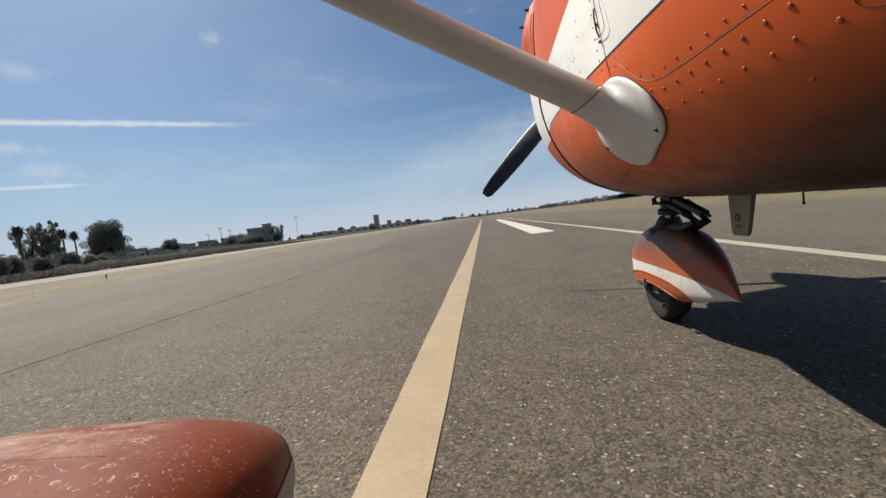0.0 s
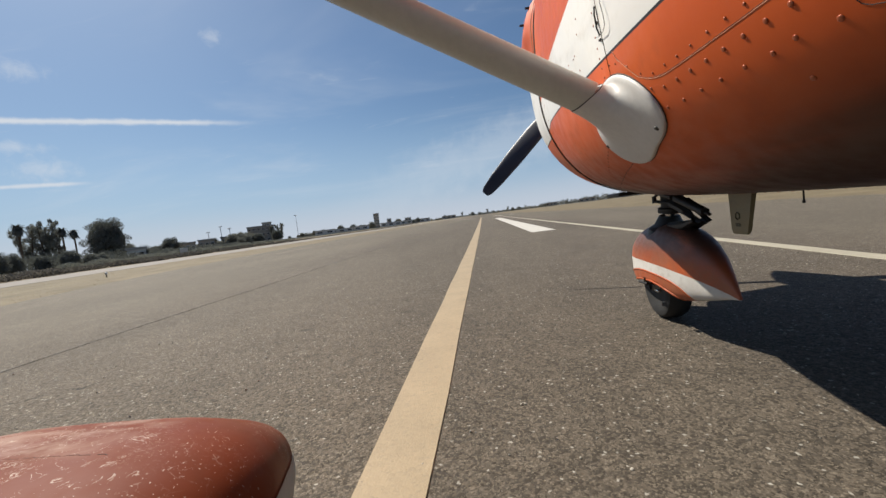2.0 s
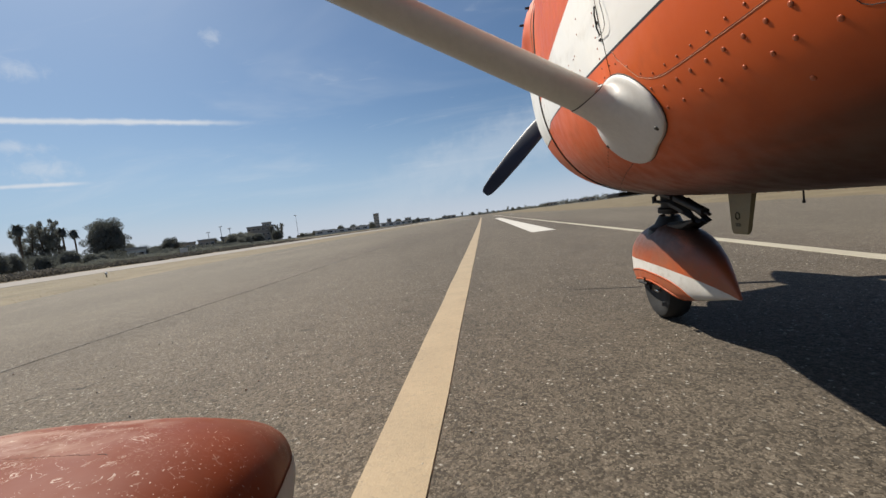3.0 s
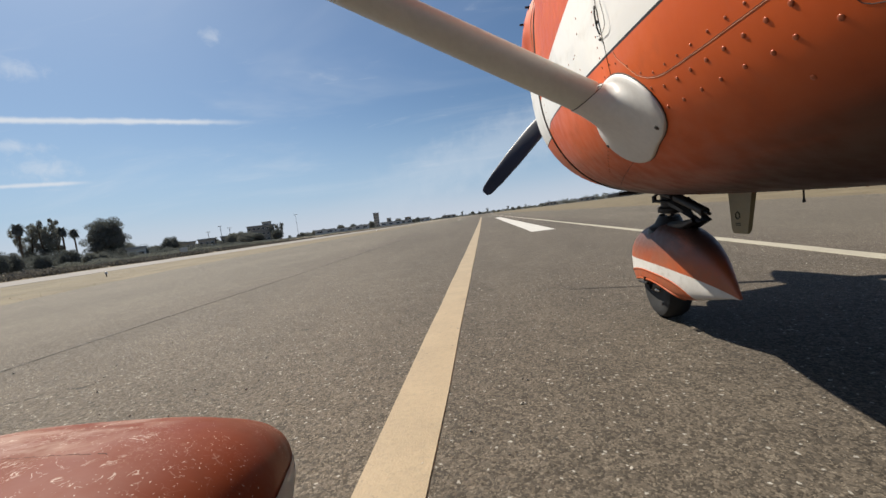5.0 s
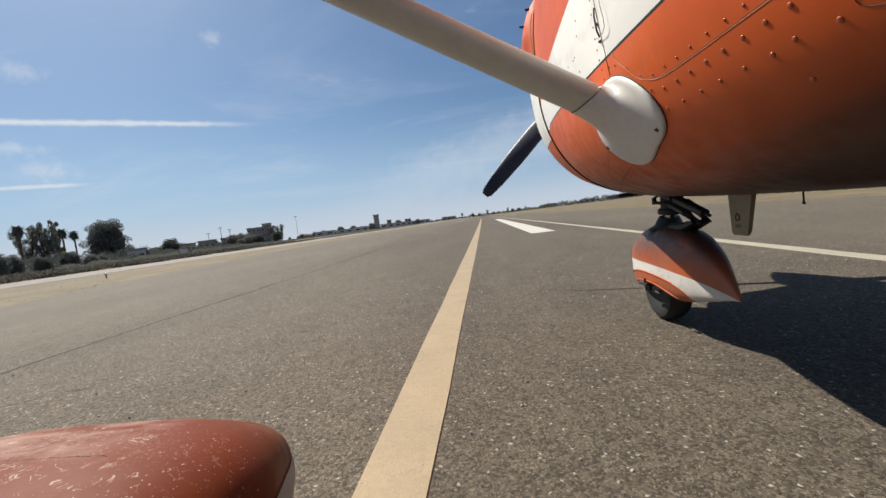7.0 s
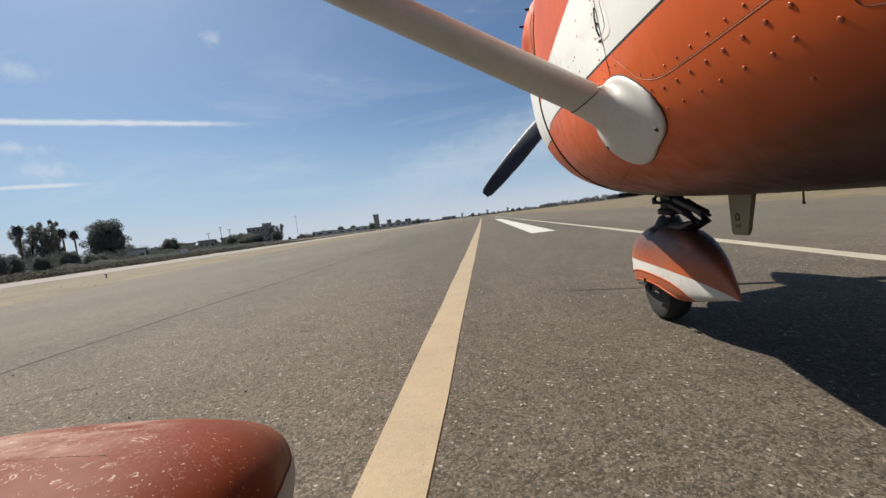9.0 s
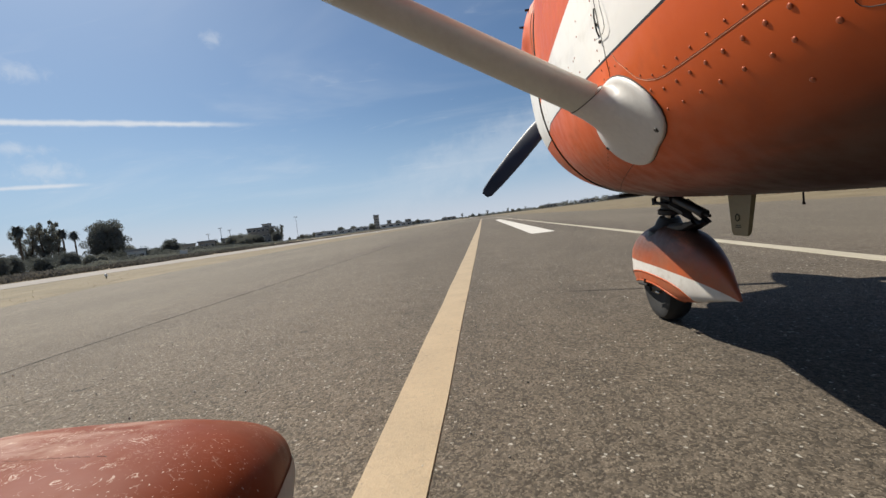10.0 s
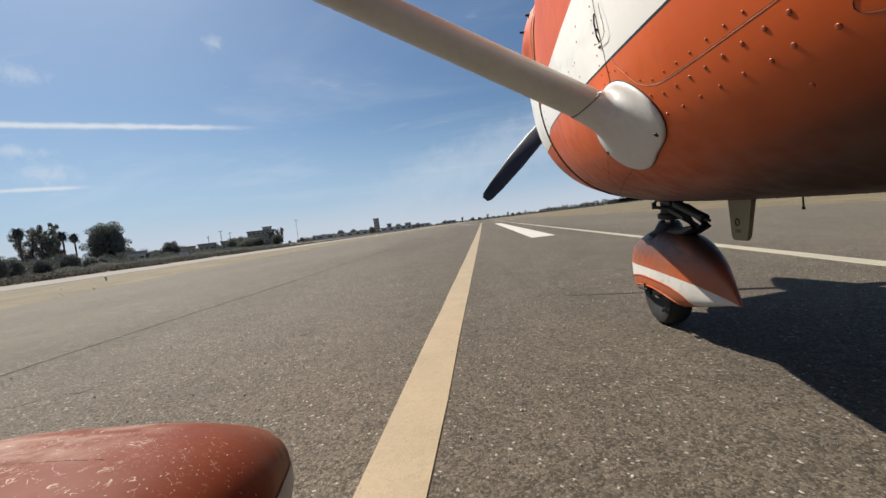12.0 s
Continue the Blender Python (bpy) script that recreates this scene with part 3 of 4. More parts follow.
# screws in rows along the door sill, flush rivets round the nose
dome = bmesh.new()
lathe(dome, (0, 0, 0), (0, 0, 1), [(0.0030, -0.0004), (0.0030, 0.0004), (0.0026, 0.0008), (0.0017, 0.0011), (0.0005, 0.0012)], 10)
DOME = finish("screw", dome, SCREW)
tiny = bmesh.new()
lathe(tiny, (0, 0, 0), (0, 0, 1), [(0.0021, -0.0003), (0.0020, 0.0005), (0.0013, 0.0010), (0.0003, 0.0012)], 8)
TINY = finish("rivet", tiny, SCREW)


def stud(mesh, name, y, th, owner):
    """Sets one screw or rivet on the skin, square to it."""
    p = skin(y, th)
    n = (skin(y + 0.004, th) - p).cross(skin(y, th + 0.5) - p).normalized()
    if n.dot(p - Vector((CX, y, 1.0))) < 0:
        n = -n
    ob = new(name, mesh)
    ob.parent = owner
    ob.matrix_local = Matrix.Translation(p - ORIGIN[owner.name]) @ n.to_track_quat("Z", "Y").to_matrix().to_4x4()
    return ob


for y, t in ((0.3465, 53.65), (0.388, 54.25), (0.417, 53.85), (0.456, 54.1), (0.497, 54.2), (0.537, 54.3), (0.581, 54.3), (0.626, 54.5)):
    stud(DOME, "screw", y, t, fuselage)
for y, t in ((0.375, 58.2), (0.4045, 58.2), (0.436, 58.2), (0.468, 58.25), (0.501, 58.3), (0.535, 58.45), (0.569, 58.5), (0.605, 58.7), (0.639, 59.9)):
    stud(DOME, "screw", y, t, fuselage)
for y, t in ((0.417, 61.7), (0.446, 61.8), (0.478, 61.9), (0.513, 61.9), (0.546, 61.95), (0.579, 62.15), (0.615, 62.3), (0.648, 63.85), (0.681, 67.0), (0.720, 69.3), (0.745, 70.1)):
    stud(TINY, "rivet", y, t, fuselage)
stud(DOME, "screw", 0.40, 48.0, fuselage)
for i in range(9):
    stud(TINY, "rivet", 0.785 - 0.002 * i, 69 + 2.0 * i, fuselage)
for i in range(10):
    stud(TINY, "rivet", 0.95 + 0.055 * i, 79 + 0.4 * i, fuselage)
for y, t in ((0.983, 77.4), (0.935, 79.2), (0.89, 81.8), (0.881, 84.0), (0.917, 75.5)):
    stud(TINY, "rivet", y, t, fuselage)
for i in range(14):
    stud(TINY, "rivet", 1.60, 38 + 3.2 * i, fuselage)
for i in range(9):
    stud(TINY, "rivet", 0.96 + 0.02 * i, 52 - 1.3 * i, fuselage)
for i in range(16):
    stud(TINY, "rivet", 0.62 + 0.035 * i, 4.0 + 0.2 * i, fuselage)
for i in range(12):
    stud(DOME, "screw", 1.80, 60 + 6 * i, cowling)

# fastener pins that stand out from the cowling's cheek
for y, t in ((1.90, 116.0), (1.87, 127.0)):
    pin = bmesh.new()
    p = skin(y, t, -0.004)
    rod(pin, p, p + Vector((-0.024, 0, 0.002)), 0.0055, 0.0045, 10)
    part("fastener_pin", pin, GREASE, cowling, "short dark fastener pin")

# door latch with its pull wire on the stripe
latch = bmesh.new()
pipe(latch, [skin(0.748, 81.0, 0.002), skin(0.748, 79.8, 0.004), skin(0.748, 77.6, 0.004), skin(0.747, 76.3, 0.002)], 0.0015)
part("latch", latch, GREASE, fuselage, "small black latch")
loop = bmesh.new()
pipe(loop, [skin(0.762, 76.6, 0.003), skin(0.744, 76.05, 0.004), skin(0.718, 75.95, 0.005), skin(0.706, 76.5, 0.005), skin(0.704, 77.9, 0.005), skin(0.709, 79.9, 0.005), skin(0.714, 81.2, 0.003)], 0.0006, 6)
part("latch_wire", loop, STEEL, fuselage, "loop of bare wire")
for y, t in ((0.752, 75.6), (0.752, 78.6)):
    knob = bmesh.new()
    p = skin(y, t, 0.001)
    lathe(knob, p, (-1, 0, 0.2), [(0.0026, -0.002), (0.0032, 0.0), (0.0028, 0.002), (0.001, 0.003)], 10)
    part("latch_pin", knob, STEEL, fuselage)

# wing, strut and its foot fairing
STRUT_A, STRUT_B = Vector((0.2165, 0.78, 0.6875)), Vector((-0.1715, 0.72, 0.9105))
STRUT_DIR = (STRUT_B - STRUT_A).normalized()
STRUT_TOP = STRUT_A + STRUT_DIR * ((1.99 - STRUT_A.z) / STRUT_DIR.z)
STRUT_U = Vector((0, 1, 0))
STRUT_V = STRUT_DIR.cross(STRUT_U).normalized()


def strut_ring(s, grow=1.0, n=40):
    """A streamlined section: blunt ahead, thin behind."""
    c = STRUT_A + STRUT_DIR * s
    out = []
    for i in range(n):
        a = 2 * math.pi * i / n
        ch = math.cos(a) * 0.050
        th = math.sin(a) * 0.0272 * (1.0 if ch > 0 else 1.0 - 0.12 * (ch / 0.050) ** 2)
        out.append(c + STRUT_U * ch * grow + STRUT_V * th * grow)
    return out


length = (STRUT_TOP - STRUT_A).length
part("wing_strut", loft(bmesh.new(), [strut_ring(length * k / 12) for k in range(13)]), CREAM_PAINT, plane, "cream streamlined wing strut")


part("wing_strut", loft(bmesh.new(), [[Vector((2 * CX - p.x, p.y, p.z)) for p in strut_ring(length * k / 12)] for k in range(13)]), CREAM_PAINT, plane, "cream streamlined wing strut")


def joint_ring(out=0.0, grow=1.0):
    """The slanted end of the strut where it enters its foot fairing."""
    return [p + STRUT_DIR * (out + 0.004 + 0.013 * math.cos(2 * math.pi * i / 40 - 0.9)) for i, p in enumerate(strut_ring(0.0, grow))]


def foot_ring(u, lift, n=40):
    """Rings of the foot fairing's plate: u is its spread over the skin, an egg with its narrow end low and ahead."""
    out = []
    for i in range(n):
        a = 2 * math.pi * i / n
        r = u * (0.145 + 0.0058 * math.cos(a) + 0.0061 * math.sin(a) + 0.0042 * math.cos(2 * a) - 0.0111 * math.sin(2 * a)
                 - 0.0052 * math.cos(3 * a) + 0.0012 * math.sin(3 * a) + 0.0012 * math.cos(4 * a) + 0.0048 * math.sin(4 * a))
        out.append(skin(0.79 + r * math.cos(a), 55.3 + r * math.sin(a) / 0.0115, lift))
    return out


def inside_skin(p):
    w, zc, hb, ht, n = station(p.y)
    return (abs(p.x - CX) / w) ** n + (abs(p.z - zc) / hb) ** n < 1.0


def foot_fairing():
    """A thin plate on the skin that sweeps up, hollow-sided, into the strut's end."""
    rings = [foot_ring(1.0, -0.002), foot_ring(1.0, 0.0030), foot_ring(0.985, 0.0050), foot_ring(0.95, 0.0062)]
    base, top = foot_ring(0.93, 0.0066), joint_ring(0.0, 1.06)
    turns = [[(k + d * i) % 40 for i in range(40)] for k in range(40) for d in (1, -1)]
    order = min(turns, key=lambda o: sum((base[i] - top[o[i]]).length for i in range(40)))
    top = [top[k] for k in order]
    foot = []
    for p in top:
        lo, hi = 0.0, 0.5
        for _ in range(24):
            mid = (lo + hi) / 2
            lo, hi = (lo, mid) if inside_skin(p - STRUT_DIR * mid) else (mid, hi)
        foot.append((p - STRUT_DIR * hi).lerp(p, 0.45))
    for k in range(13):
        u = k / 12
        rings.append([b * (1 - u) ** 2 + c * (2 * u * (1 - u)) + t * u ** 2 for b, c, t in zip(base, foot, top)])
    rings.append([p + (STRUT_A - p) * 0.10 for p in top])
    return loft(bmesh.new(), rings)


gap = joint_ring(0.001, 1.03)
part("fairing_gap", pipe(bmesh.new(), gap + gap[:2], 0.0006, 6), SEAM, plane, "dark gap round the strut")
fairing = part("strut_fairing", foot_fairing(), WHITE_PAINT, plane, "white moulded fairing at the strut's foot")
rim = foot_ring(1.004, 0.0004)
part("fairing_sealant", pipe(bmesh.new(), rim + rim[:2], 0.0013, 6), SEAM, fairing, "dark sealant round the fairing's edge")
for y, t in ((0.676, 51.8), (0.925, 53.0)):
    sc = bmesh.new()
    p = skin(y, t, 0.008)
    lathe(sc, p, p - Vector((CX, y, 1.0)), [(0.0046, -0.003), (0.0044, 0.0004), (0.003, 0.0010), (0.001, 0.0011)], 12)
    part("fairing_screw", sc, GREASE, fairing, "dark rusted screw")


def wing_mesh(x0, x1):
    """A tapered-edge wing of airfoil section between two spans."""
    rings = []
    for k in range(13):
        x = x0 + (x1 - x0) * k / 12
        out = abs(x - CX)
        chord = 1.60 if out < 2.7 else 1.60 - 0.45 * (out - 2.7) / 2.4
        if out > 4.95:
            chord *= 0.85
        lead, z = 0.86, 2.02 + 0.018 * out
        row = []
        for i in range(40):
            a = 2 * math.pi * i / 40
            u = 0.5 - 0.5 * math.cos(a)
            t = 0.60 * chord * 0.2 * (1.2 * math.sqrt(max(u, 0)) * (1 - u) + 0.25 * u * (1 - u))
            row.append((x, lead - u * chord, z + (t if a < math.pi else -0.55 * t)))
        rings.append(row)
    return loft(bmesh.new(), rings)


part("wing", wing_mesh(CX - 5.05, CX - 0.02), CREAM_PAINT, plane, "cream high wing")
part("wing", wing_mesh(CX + 0.02, CX + 5.05), CREAM_PAINT, plane, "cream high wing")

# main wheel, its leg and fairing
PANT = ((-0.78, 0.012, 0.22, 0.02), (-0.60, 0.07, 0.235, 0.06), (-0.35, 0.14, 0.235, 0.11), (-0.10, 0.190, 0.226, 0.130), (0.10, 0.207, 0.226, 0.135),
        (0.22, 0.2042, 0.2237, 0.1325), (0.306, 0.2006, 0.2197, 0.1268), (0.36, 0.184, 0.2156, 0.1165), (0.40, 0.167, 0.2118, 0.0996), (0.44, 0.1414, 0.2086, 0.077), (0.468, 0.0771, 0.2004, 0.0435), (0.478, 0.012, 0.192, 0.010))
PANT_X = -0.412


def pant_ring(x, y, w, z, h, grow=0.0):
    """Section of a main wheel fairing: rounded above its widest line, drawn in below."""
    w, h = max(w, 0.004) + grow, max(h, 0.004) + grow
    up = 0.74 * h
    mid = z + h - up
    low = mid - (z - h)
    out = []
    for i in range(96):
        a = 2 * math.pi * i / 96
        ca, sa = math.cos(a), math.sin(a)
        e = 2 / 3.5 if sa >= 0 else 2 / 1.8
        out.append(Vector((x + w * abs(ca) ** e * (1 if ca >= 0 else -1), y, mid + (up if sa >= 0 else low) * abs(sa) ** e * (1 if sa >= 0 else -1))))
    return out


def smooth_rows(rows, n):
    """Rows of numbers, eased between at even steps."""
    out = []
    ys = [r[0] for r in rows]
    for i in range(n + 1):
        u = 0.5 - 0.5 * math.cos(math.pi * i / n)
        y = ys[0] + (ys[-1] - ys[0]) * u
        k = max(0, min(len(rows) - 2, sum(1 for v in ys if v <= y) - 1))
        a, b, p, q = rows[k], rows[k + 1], rows[max(0, k - 1)], rows[min(len(rows) - 1, k + 2)]
        h = b[0] - a[0]
        v = (y - a[0]) / h
        row = [y]
        for c in range(1, len(a)):
            m0 = (b[c] - p[c]) / (b[0] - p[0]) * h
            m1 = (q[c] - a[c]) / (q[0] - a[0]) * h
            row.append((2*v**3 - 3*v**2 + 1) * a[c] + (v**3 - 2*v**2 + v) * m0 + (3*v**2 - 2*v**3) * b[c] + (v**3 - v**2) * m1)
        out.append(row)
    return out


def main_gear(side):
    x = CX + side * (CX - PANT_X)
    rings = [pant_ring(x, y, w, z, h) for y, w, z, h in smooth_rows(PANT, 60)]
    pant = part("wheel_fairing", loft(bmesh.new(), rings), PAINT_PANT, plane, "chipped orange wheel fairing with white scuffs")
    if side < 0:
        band = [pant_ring(x, y, w, z, h, 0.0015) for y, w, z, h in smooth_rows(PANT, 60)[16:59]]
        bm = bmesh.new()
        vs = [[bm.verts.new(r[i % 96]) for i in range(82, 98)] for r in band]
        for a, b in zip(vs, vs[1:]):
            for i in range(15):
                bm.faces.new((a[i], a[i + 1], b[i + 1], b[i]))
        bmesh.ops.solidify(bm, geom=bm.faces[:], thickness=0.001)
        part("side_stripe", bm, WHITE_PAINT, pant, "white painted side stripe")
    tyre = bmesh.new()
    lathe(tyre, (x, 0, 0.19), (1, 0, 0), [(0.10, -0.07), (0.15, -0.075), (0.178, -0.06), (0.19, -0.03), (0.19, 0.03), (0.178, 0.06), (0.15, 0.075), (0.10, 0.07)], 40)
    wheel = part("wheel", tyre, RUBBER, plane, "black rubber main wheel tyre")
    hub = bmesh.new()
    lathe(hub, (x, 0, 0.19), (1, 0, 0), [(0.099, -0.06), (0.09, -0.045), (0.03, -0.05), (0.03, 0.05), (0.09, 0.045), (0.099, 0.06)], 24)
    part("rim", hub, STEEL, wheel)
    leg = []
    for k in range(11):
        u = k / 10
        c = Vector((x - side * 0.10 - side * u * 0.62, -0.12, 0.20 + 0.33 * u ** 0.8))
        leg.append(ring(c, (0, 0.062 + 0.01 * u, 0), (0.004 * side, 0, 0.011), 20, 3.0))
    part("gear_leg", loft(bmesh.new(), leg), CREAM_PAINT, plane, "flat sprung steel gear leg")
    return pant


pant_left = main_gear(-1)
main_gear(1)


def pant_top(x, y):
    """Height of the main fairing's upper skin."""
    rows = smooth_rows(PANT, 60)
    _, w, z, h = min(rows, key=lambda r: abs(r[0] - y))
    up = 0.74 * h
    return z + h - up + up * max(0.0, 1 - (abs(x - PANT_X) / w) ** 3.5) ** (1 / 3.5)


crack = [(-0.425 + 0.112 * k / 40, 0.2640 + 0.0030 * (k / 40) ** 2 + 0.0007 * math.sin(k * 2.3) + 0.0005 * math.sin(k * 0.9)) for k in range(41)]
CRACK_TONE = plain("dark_paint_crack", (0.08, 0.024, 0.0144), 0.8)
for lo, hi in ((0, 13), (14, 26), (27, 35), (37, 40)):
    part("paint_crack", pipe(bmesh.new(), [(x, y, pant_top(x, y) + 0.0001) for x, y in crack[lo:hi + 1]], 0.0006, 6), CRACK_TONE, pant_left, "hairline crack in the paint")

# nose wheel, fairing and leg
NOSE_PANT = ((1.180, 0.004, 0.174, 0.006), (1.215, 0.016, 0.197, 0.034), (1.29, 0.044, 0.224, 0.079), (1.40, 0.076, 0.240, 0.118), (1.54, 0.094, 0.244, 0.137),
             (1.68, 0.093, 0.241, 0.129), (1.76, 0.080, 0.234, 0.107), (1.825, 0.058, 0.227, 0.076), (1.865, 0.034, 0.222, 0.046), (1.88, 0.010, 0.218, 0.012))


def nose_paint():
    """Orange with a cream band that sweeps from the nose down to the tail."""
    m, g = material("orange_cream_nose_enamel")
    w = g.where()
    x, y, z = g.split(w)
    big, mid = g.noise(w, 8, 5), g.noise(w, 40, 4)
    col = g.mix(g.step(big, 0.3, 0.7), rgb(*(c * 0.70 for c in ORANGE_OLD)), rgb(*(c * 0.70 for c in ORANGE)))
    d = g.math("MAXIMUM", g.math("SUBTRACT", 1.60, y), 0.0)
    d2 = g.math("MULTIPLY", d, d)
    e = g.math("MAXIMUM", g.math("SUBTRACT", y, 1.60), 0.0)
    d4 = g.math("MULTIPLY", d2, d2)
    low = g.math("SUBTRACT", 0.208, g.math("ADD", g.math("MULTIPLY", d2, 0.5), g.math("MULTIPLY", g.math("MULTIPLY", d4, d4), 1860.0)))
    low = g.math("SUBTRACT", low, g.math("MULTIPLY", g.math("MULTIPLY", e, e), 0.8))
    k = g.math("SUBTRACT", 1.83, y)
    k2 = g.math("MULTIPLY", k, k)
    high = g.math("ADD", 0.238, g.math("SUBTRACT", g.math("MULTIPLY", k, 0.06), g.math("MULTIPLY", k2, g.math("ADD", 0.15, g.math("MULTIPLY", k2, 0.25)))))
    band = g.math("MULTIPLY", g.step(g.math("SUBTRACT", z, low), -0.001, 0.001), g.step(g.math("SUBTRACT", high, z), -0.001, 0.001))
    col = g.mix(band, col, g.mix(g.step(mid, 0.5, 0.85, 0.0, 0.7), rgb(0.5952, 0.5859, 0.5487), rgb(0.4092, 0.3813, 0.3255)))
    dust = g.step(g.noise(g.stretch(w, (3.0, 1.0, 1.5)), 9.0, 6, 0.65, 0.4), 0.32, 0.70, 0.15, 0.60)
    col = g.mix(g.math("MULTIPLY", dust, g.step(band, 0.0, 1.0, 1.0, 0.35)), col, rgb(0.186, 0.09765, 0.05766))
    # sooty top, thickened so its colour also carries the shade there
    soot_shade = g.math("MULTIPLY", g.step(g.noise(g.stretch(w, (6, 1.6, 3)), 3.0, 5, 0.65), 0.16, 0.52), g.step(z, 0.23, 0.33))
    col = g.mix(g.math("MULTIPLY", soot_shade, 0.85), col, rgb(0.0372, 0.02232, 0.01637))
    g.surface(col, g.step(mid, 0.3, 0.7, 0.42, 0.6), mid, 0.001, 0.2, 0.0, 0.06)
    return m


def arch_cut(y):
    """Height of the wheel opening's edge."""
    return 0.171 - (1.48 if y < 1.57 else 0.75) * (y - 1.57) ** 2


def arch_rim(y):
    """Height of the moulding over the wheel arch."""
    d = max(0.0, 1.60 - y)
    return 0.206 - 0.5 * d * d - 1860 * d ** 8 - 0.8 * max(0.0, y - 1.60) ** 2


def pant_half(w, z, h, at):
    """Half width of the nose fairing at a height: round above, slab-sided below."""
    e = 2.35 if at > z else 4.2
    return w * max(0.0, 1 - (abs(at - z) / h) ** e) ** (1 / e)


def nose_ring(y, w, z, h, n=56):
    out = []
    for i in range(n):
        a = 2 * math.pi * i / n
        ca, sa = math.cos(a), math.sin(a)
        e = 2 / (2.35 if sa > 0 else 4.2)
        out.append(Vector((CX + max(w, 0.003) * abs(ca) ** e * (1 if ca >= 0 else -1), y, z + max(h, 0.003) * abs(sa) ** e * (1 if sa >= 0 else -1))))
    return out


def nose_gear():
    rings = []
    for y, w, z, h in smooth_rows(NOSE_PANT, 64):
        rings.append(nose_ring(y, w, z, h))
    bm = loft(bmesh.new(), rings)
    # open the underside round the wheel: an arched cut
    shape = {round(y, 4): (w, z, h) for y, w, z, h in smooth_rows(NOSE_PANT, 64)}
    low_faces = [f for f in bm.faces if all(v.co.y > 1.36 and v.co.z < arch_cut(v.co.y) for v in f.verts)]
    bmesh.ops.delete(bm, geom=low_faces, context="FACES")
    for v in bm.verts:
        cut = arch_cut(v.co.y)
        if v.co.y > 1.36 and v.co.z < cut:
            w, z, h = shape[min(shape, key=lambda s: abs(s - v.co.y))]
            if abs(z - cut) < h:
                half = pant_half(w, z, h, cut)
                v.co.x, v.co.z = (CX - half if v.co.x < CX else CX + half), cut
    cover = part("nose_wheel_fairing", bm, nose_paint(), plane, "orange nose wheel fairing with a swept cream band")
    solid = cover.modifiers.new("thickness", "SOLIDIFY")
    solid.thickness = 0.004
    edge = []
    for y, w, z, h in smooth_rows(NOSE_PANT, 64):
        cut = arch_cut(y)
        if 1.385 < y < 1.86 and abs(z - cut) < h:
            edge.append((CX - pant_half(w, z, h, cut), y, cut))
    lip = pipe(bmesh.new(), edge, 0.0035, 8)
    rim = []
    for y, w, z, h in smooth_rows(NOSE_PANT, 64):
        low_z = arch_rim(y)
        if 1.345 < y < 1.85 and abs(z - low_z) < h:
            rim.append((CX - pant_half(w, z, h, low_z), y, low_z))
    part("wheel_arch_rim", pipe(bmesh.new(), rim, 0.0030, 8), PAINT_ORANGE, cover, "raised orange rim of the wheel arch")
    part("wheel_arch_lip", lip, PAINT_ORANGE, cover, "rolled orange lip over the wheel")
    tyre = bmesh.new()
    lathe(tyre, (CX, 1.648, 0.130), (1, 0, 0), [(0.070, -0.036), (0.100, -0.046), (0.119, -0.040), (0.1285, -0.023), (0.130, 0.0), (0.1285, 0.023), (0.119, 0.040), (0.100, 0.046), (0.070, 0.036)], 44)
    wheel = part("nose_wheel", tyre, RUBBER, plane, "worn black nose wheel tyre")
    hub = bmesh.new()
    lathe(hub, (CX, 1.648, 0.130), (1, 0, 0), [(0.069, -0.034), (0.056, -0.025), (0.03, -0.034), (0.015, -0.06), (0.015, 0.06), (0.03, 0.034), (0.056, 0.025), (0.069, 0.034)], 24)
    part("rim", hub, STEEL, wheel)
    leg = bmesh.new()
    rod(leg, (CX, 1.58, 0.36), (CX, 1.55, 0.46), 0.020)
    oleo = part("oleo_leg", leg, CHROME, plane, "bright oleo piston above the nose wheel")
    top = bmesh.new()
    rod(top, (CX, 1.55, 0.425), (CX, 1.53, 0.60), 0.036, 0.042, 20)
    lathe(top, (CX, 1.553, 0.418), (0, -0.1, 1), [(0.03, 0), (0.046, 0.004), (0.046, 0.02), (0.036, 0.026)], 20)
    part("oleo_cylinder", top, GREASE, oleo, "oily black leg cylinder")
    boot = bmesh.new()
    lathe(boot, (CX, 1.585, 0.355), (0, -0.2, 1), [(0.074, -0.012), (0.070, 0.006), (0.050, 0.020), (0.040, 0.045), (0.034, 0.055)], 24)
    part("fork_cap", boot, GREASE, oleo, "dirty fork cap")
    link = bmesh.new()
    pipe(link, [(CX - 0.02, 1.50, 0.455), (CX - 0.02, 1.40, 0.425), (CX - 0.02, 1.345, 0.395), (CX - 0.02, 1.42, 0.378), (CX - 0.02, 1.52, 0.372)], 0.0155)
    pipe(link, [(CX + 0.03, 1.50, 0.455), (CX + 0.02, 1.40, 0.425), (CX + 0.01, 1.345, 0.395), (CX + 0.02, 1.42, 0.378), (CX + 0.03, 1.52, 0.372)], 0.0155)
    part("torque_link", link, GREASE, oleo, "greasy scissor link")
    damper = bmesh.new()
    rod(damper, (CX - 0.045, 1.41, 0.474), (CX - 0.035, 1.262, 0.424), 0.0145, 0.0135, 14)
    rod(damper, (CX - 0.035, 1.262, 0.424), (CX - 0.034, 1.240, 0.417), 0.006, 0.005, 10)
    rod(damper, (CX - 0.05, 1.43, 0.478), (CX - 0.06, 1.52, 0.50), 0.009)
    part("shimmy_damper", damper, GREASE, oleo, "black shimmy damper")
    arms = bmesh.new()
    rod(arms, (CX - 0.03, 1.50, 0.458), (CX - 0.055, 1.56, 0.468), 0.006)
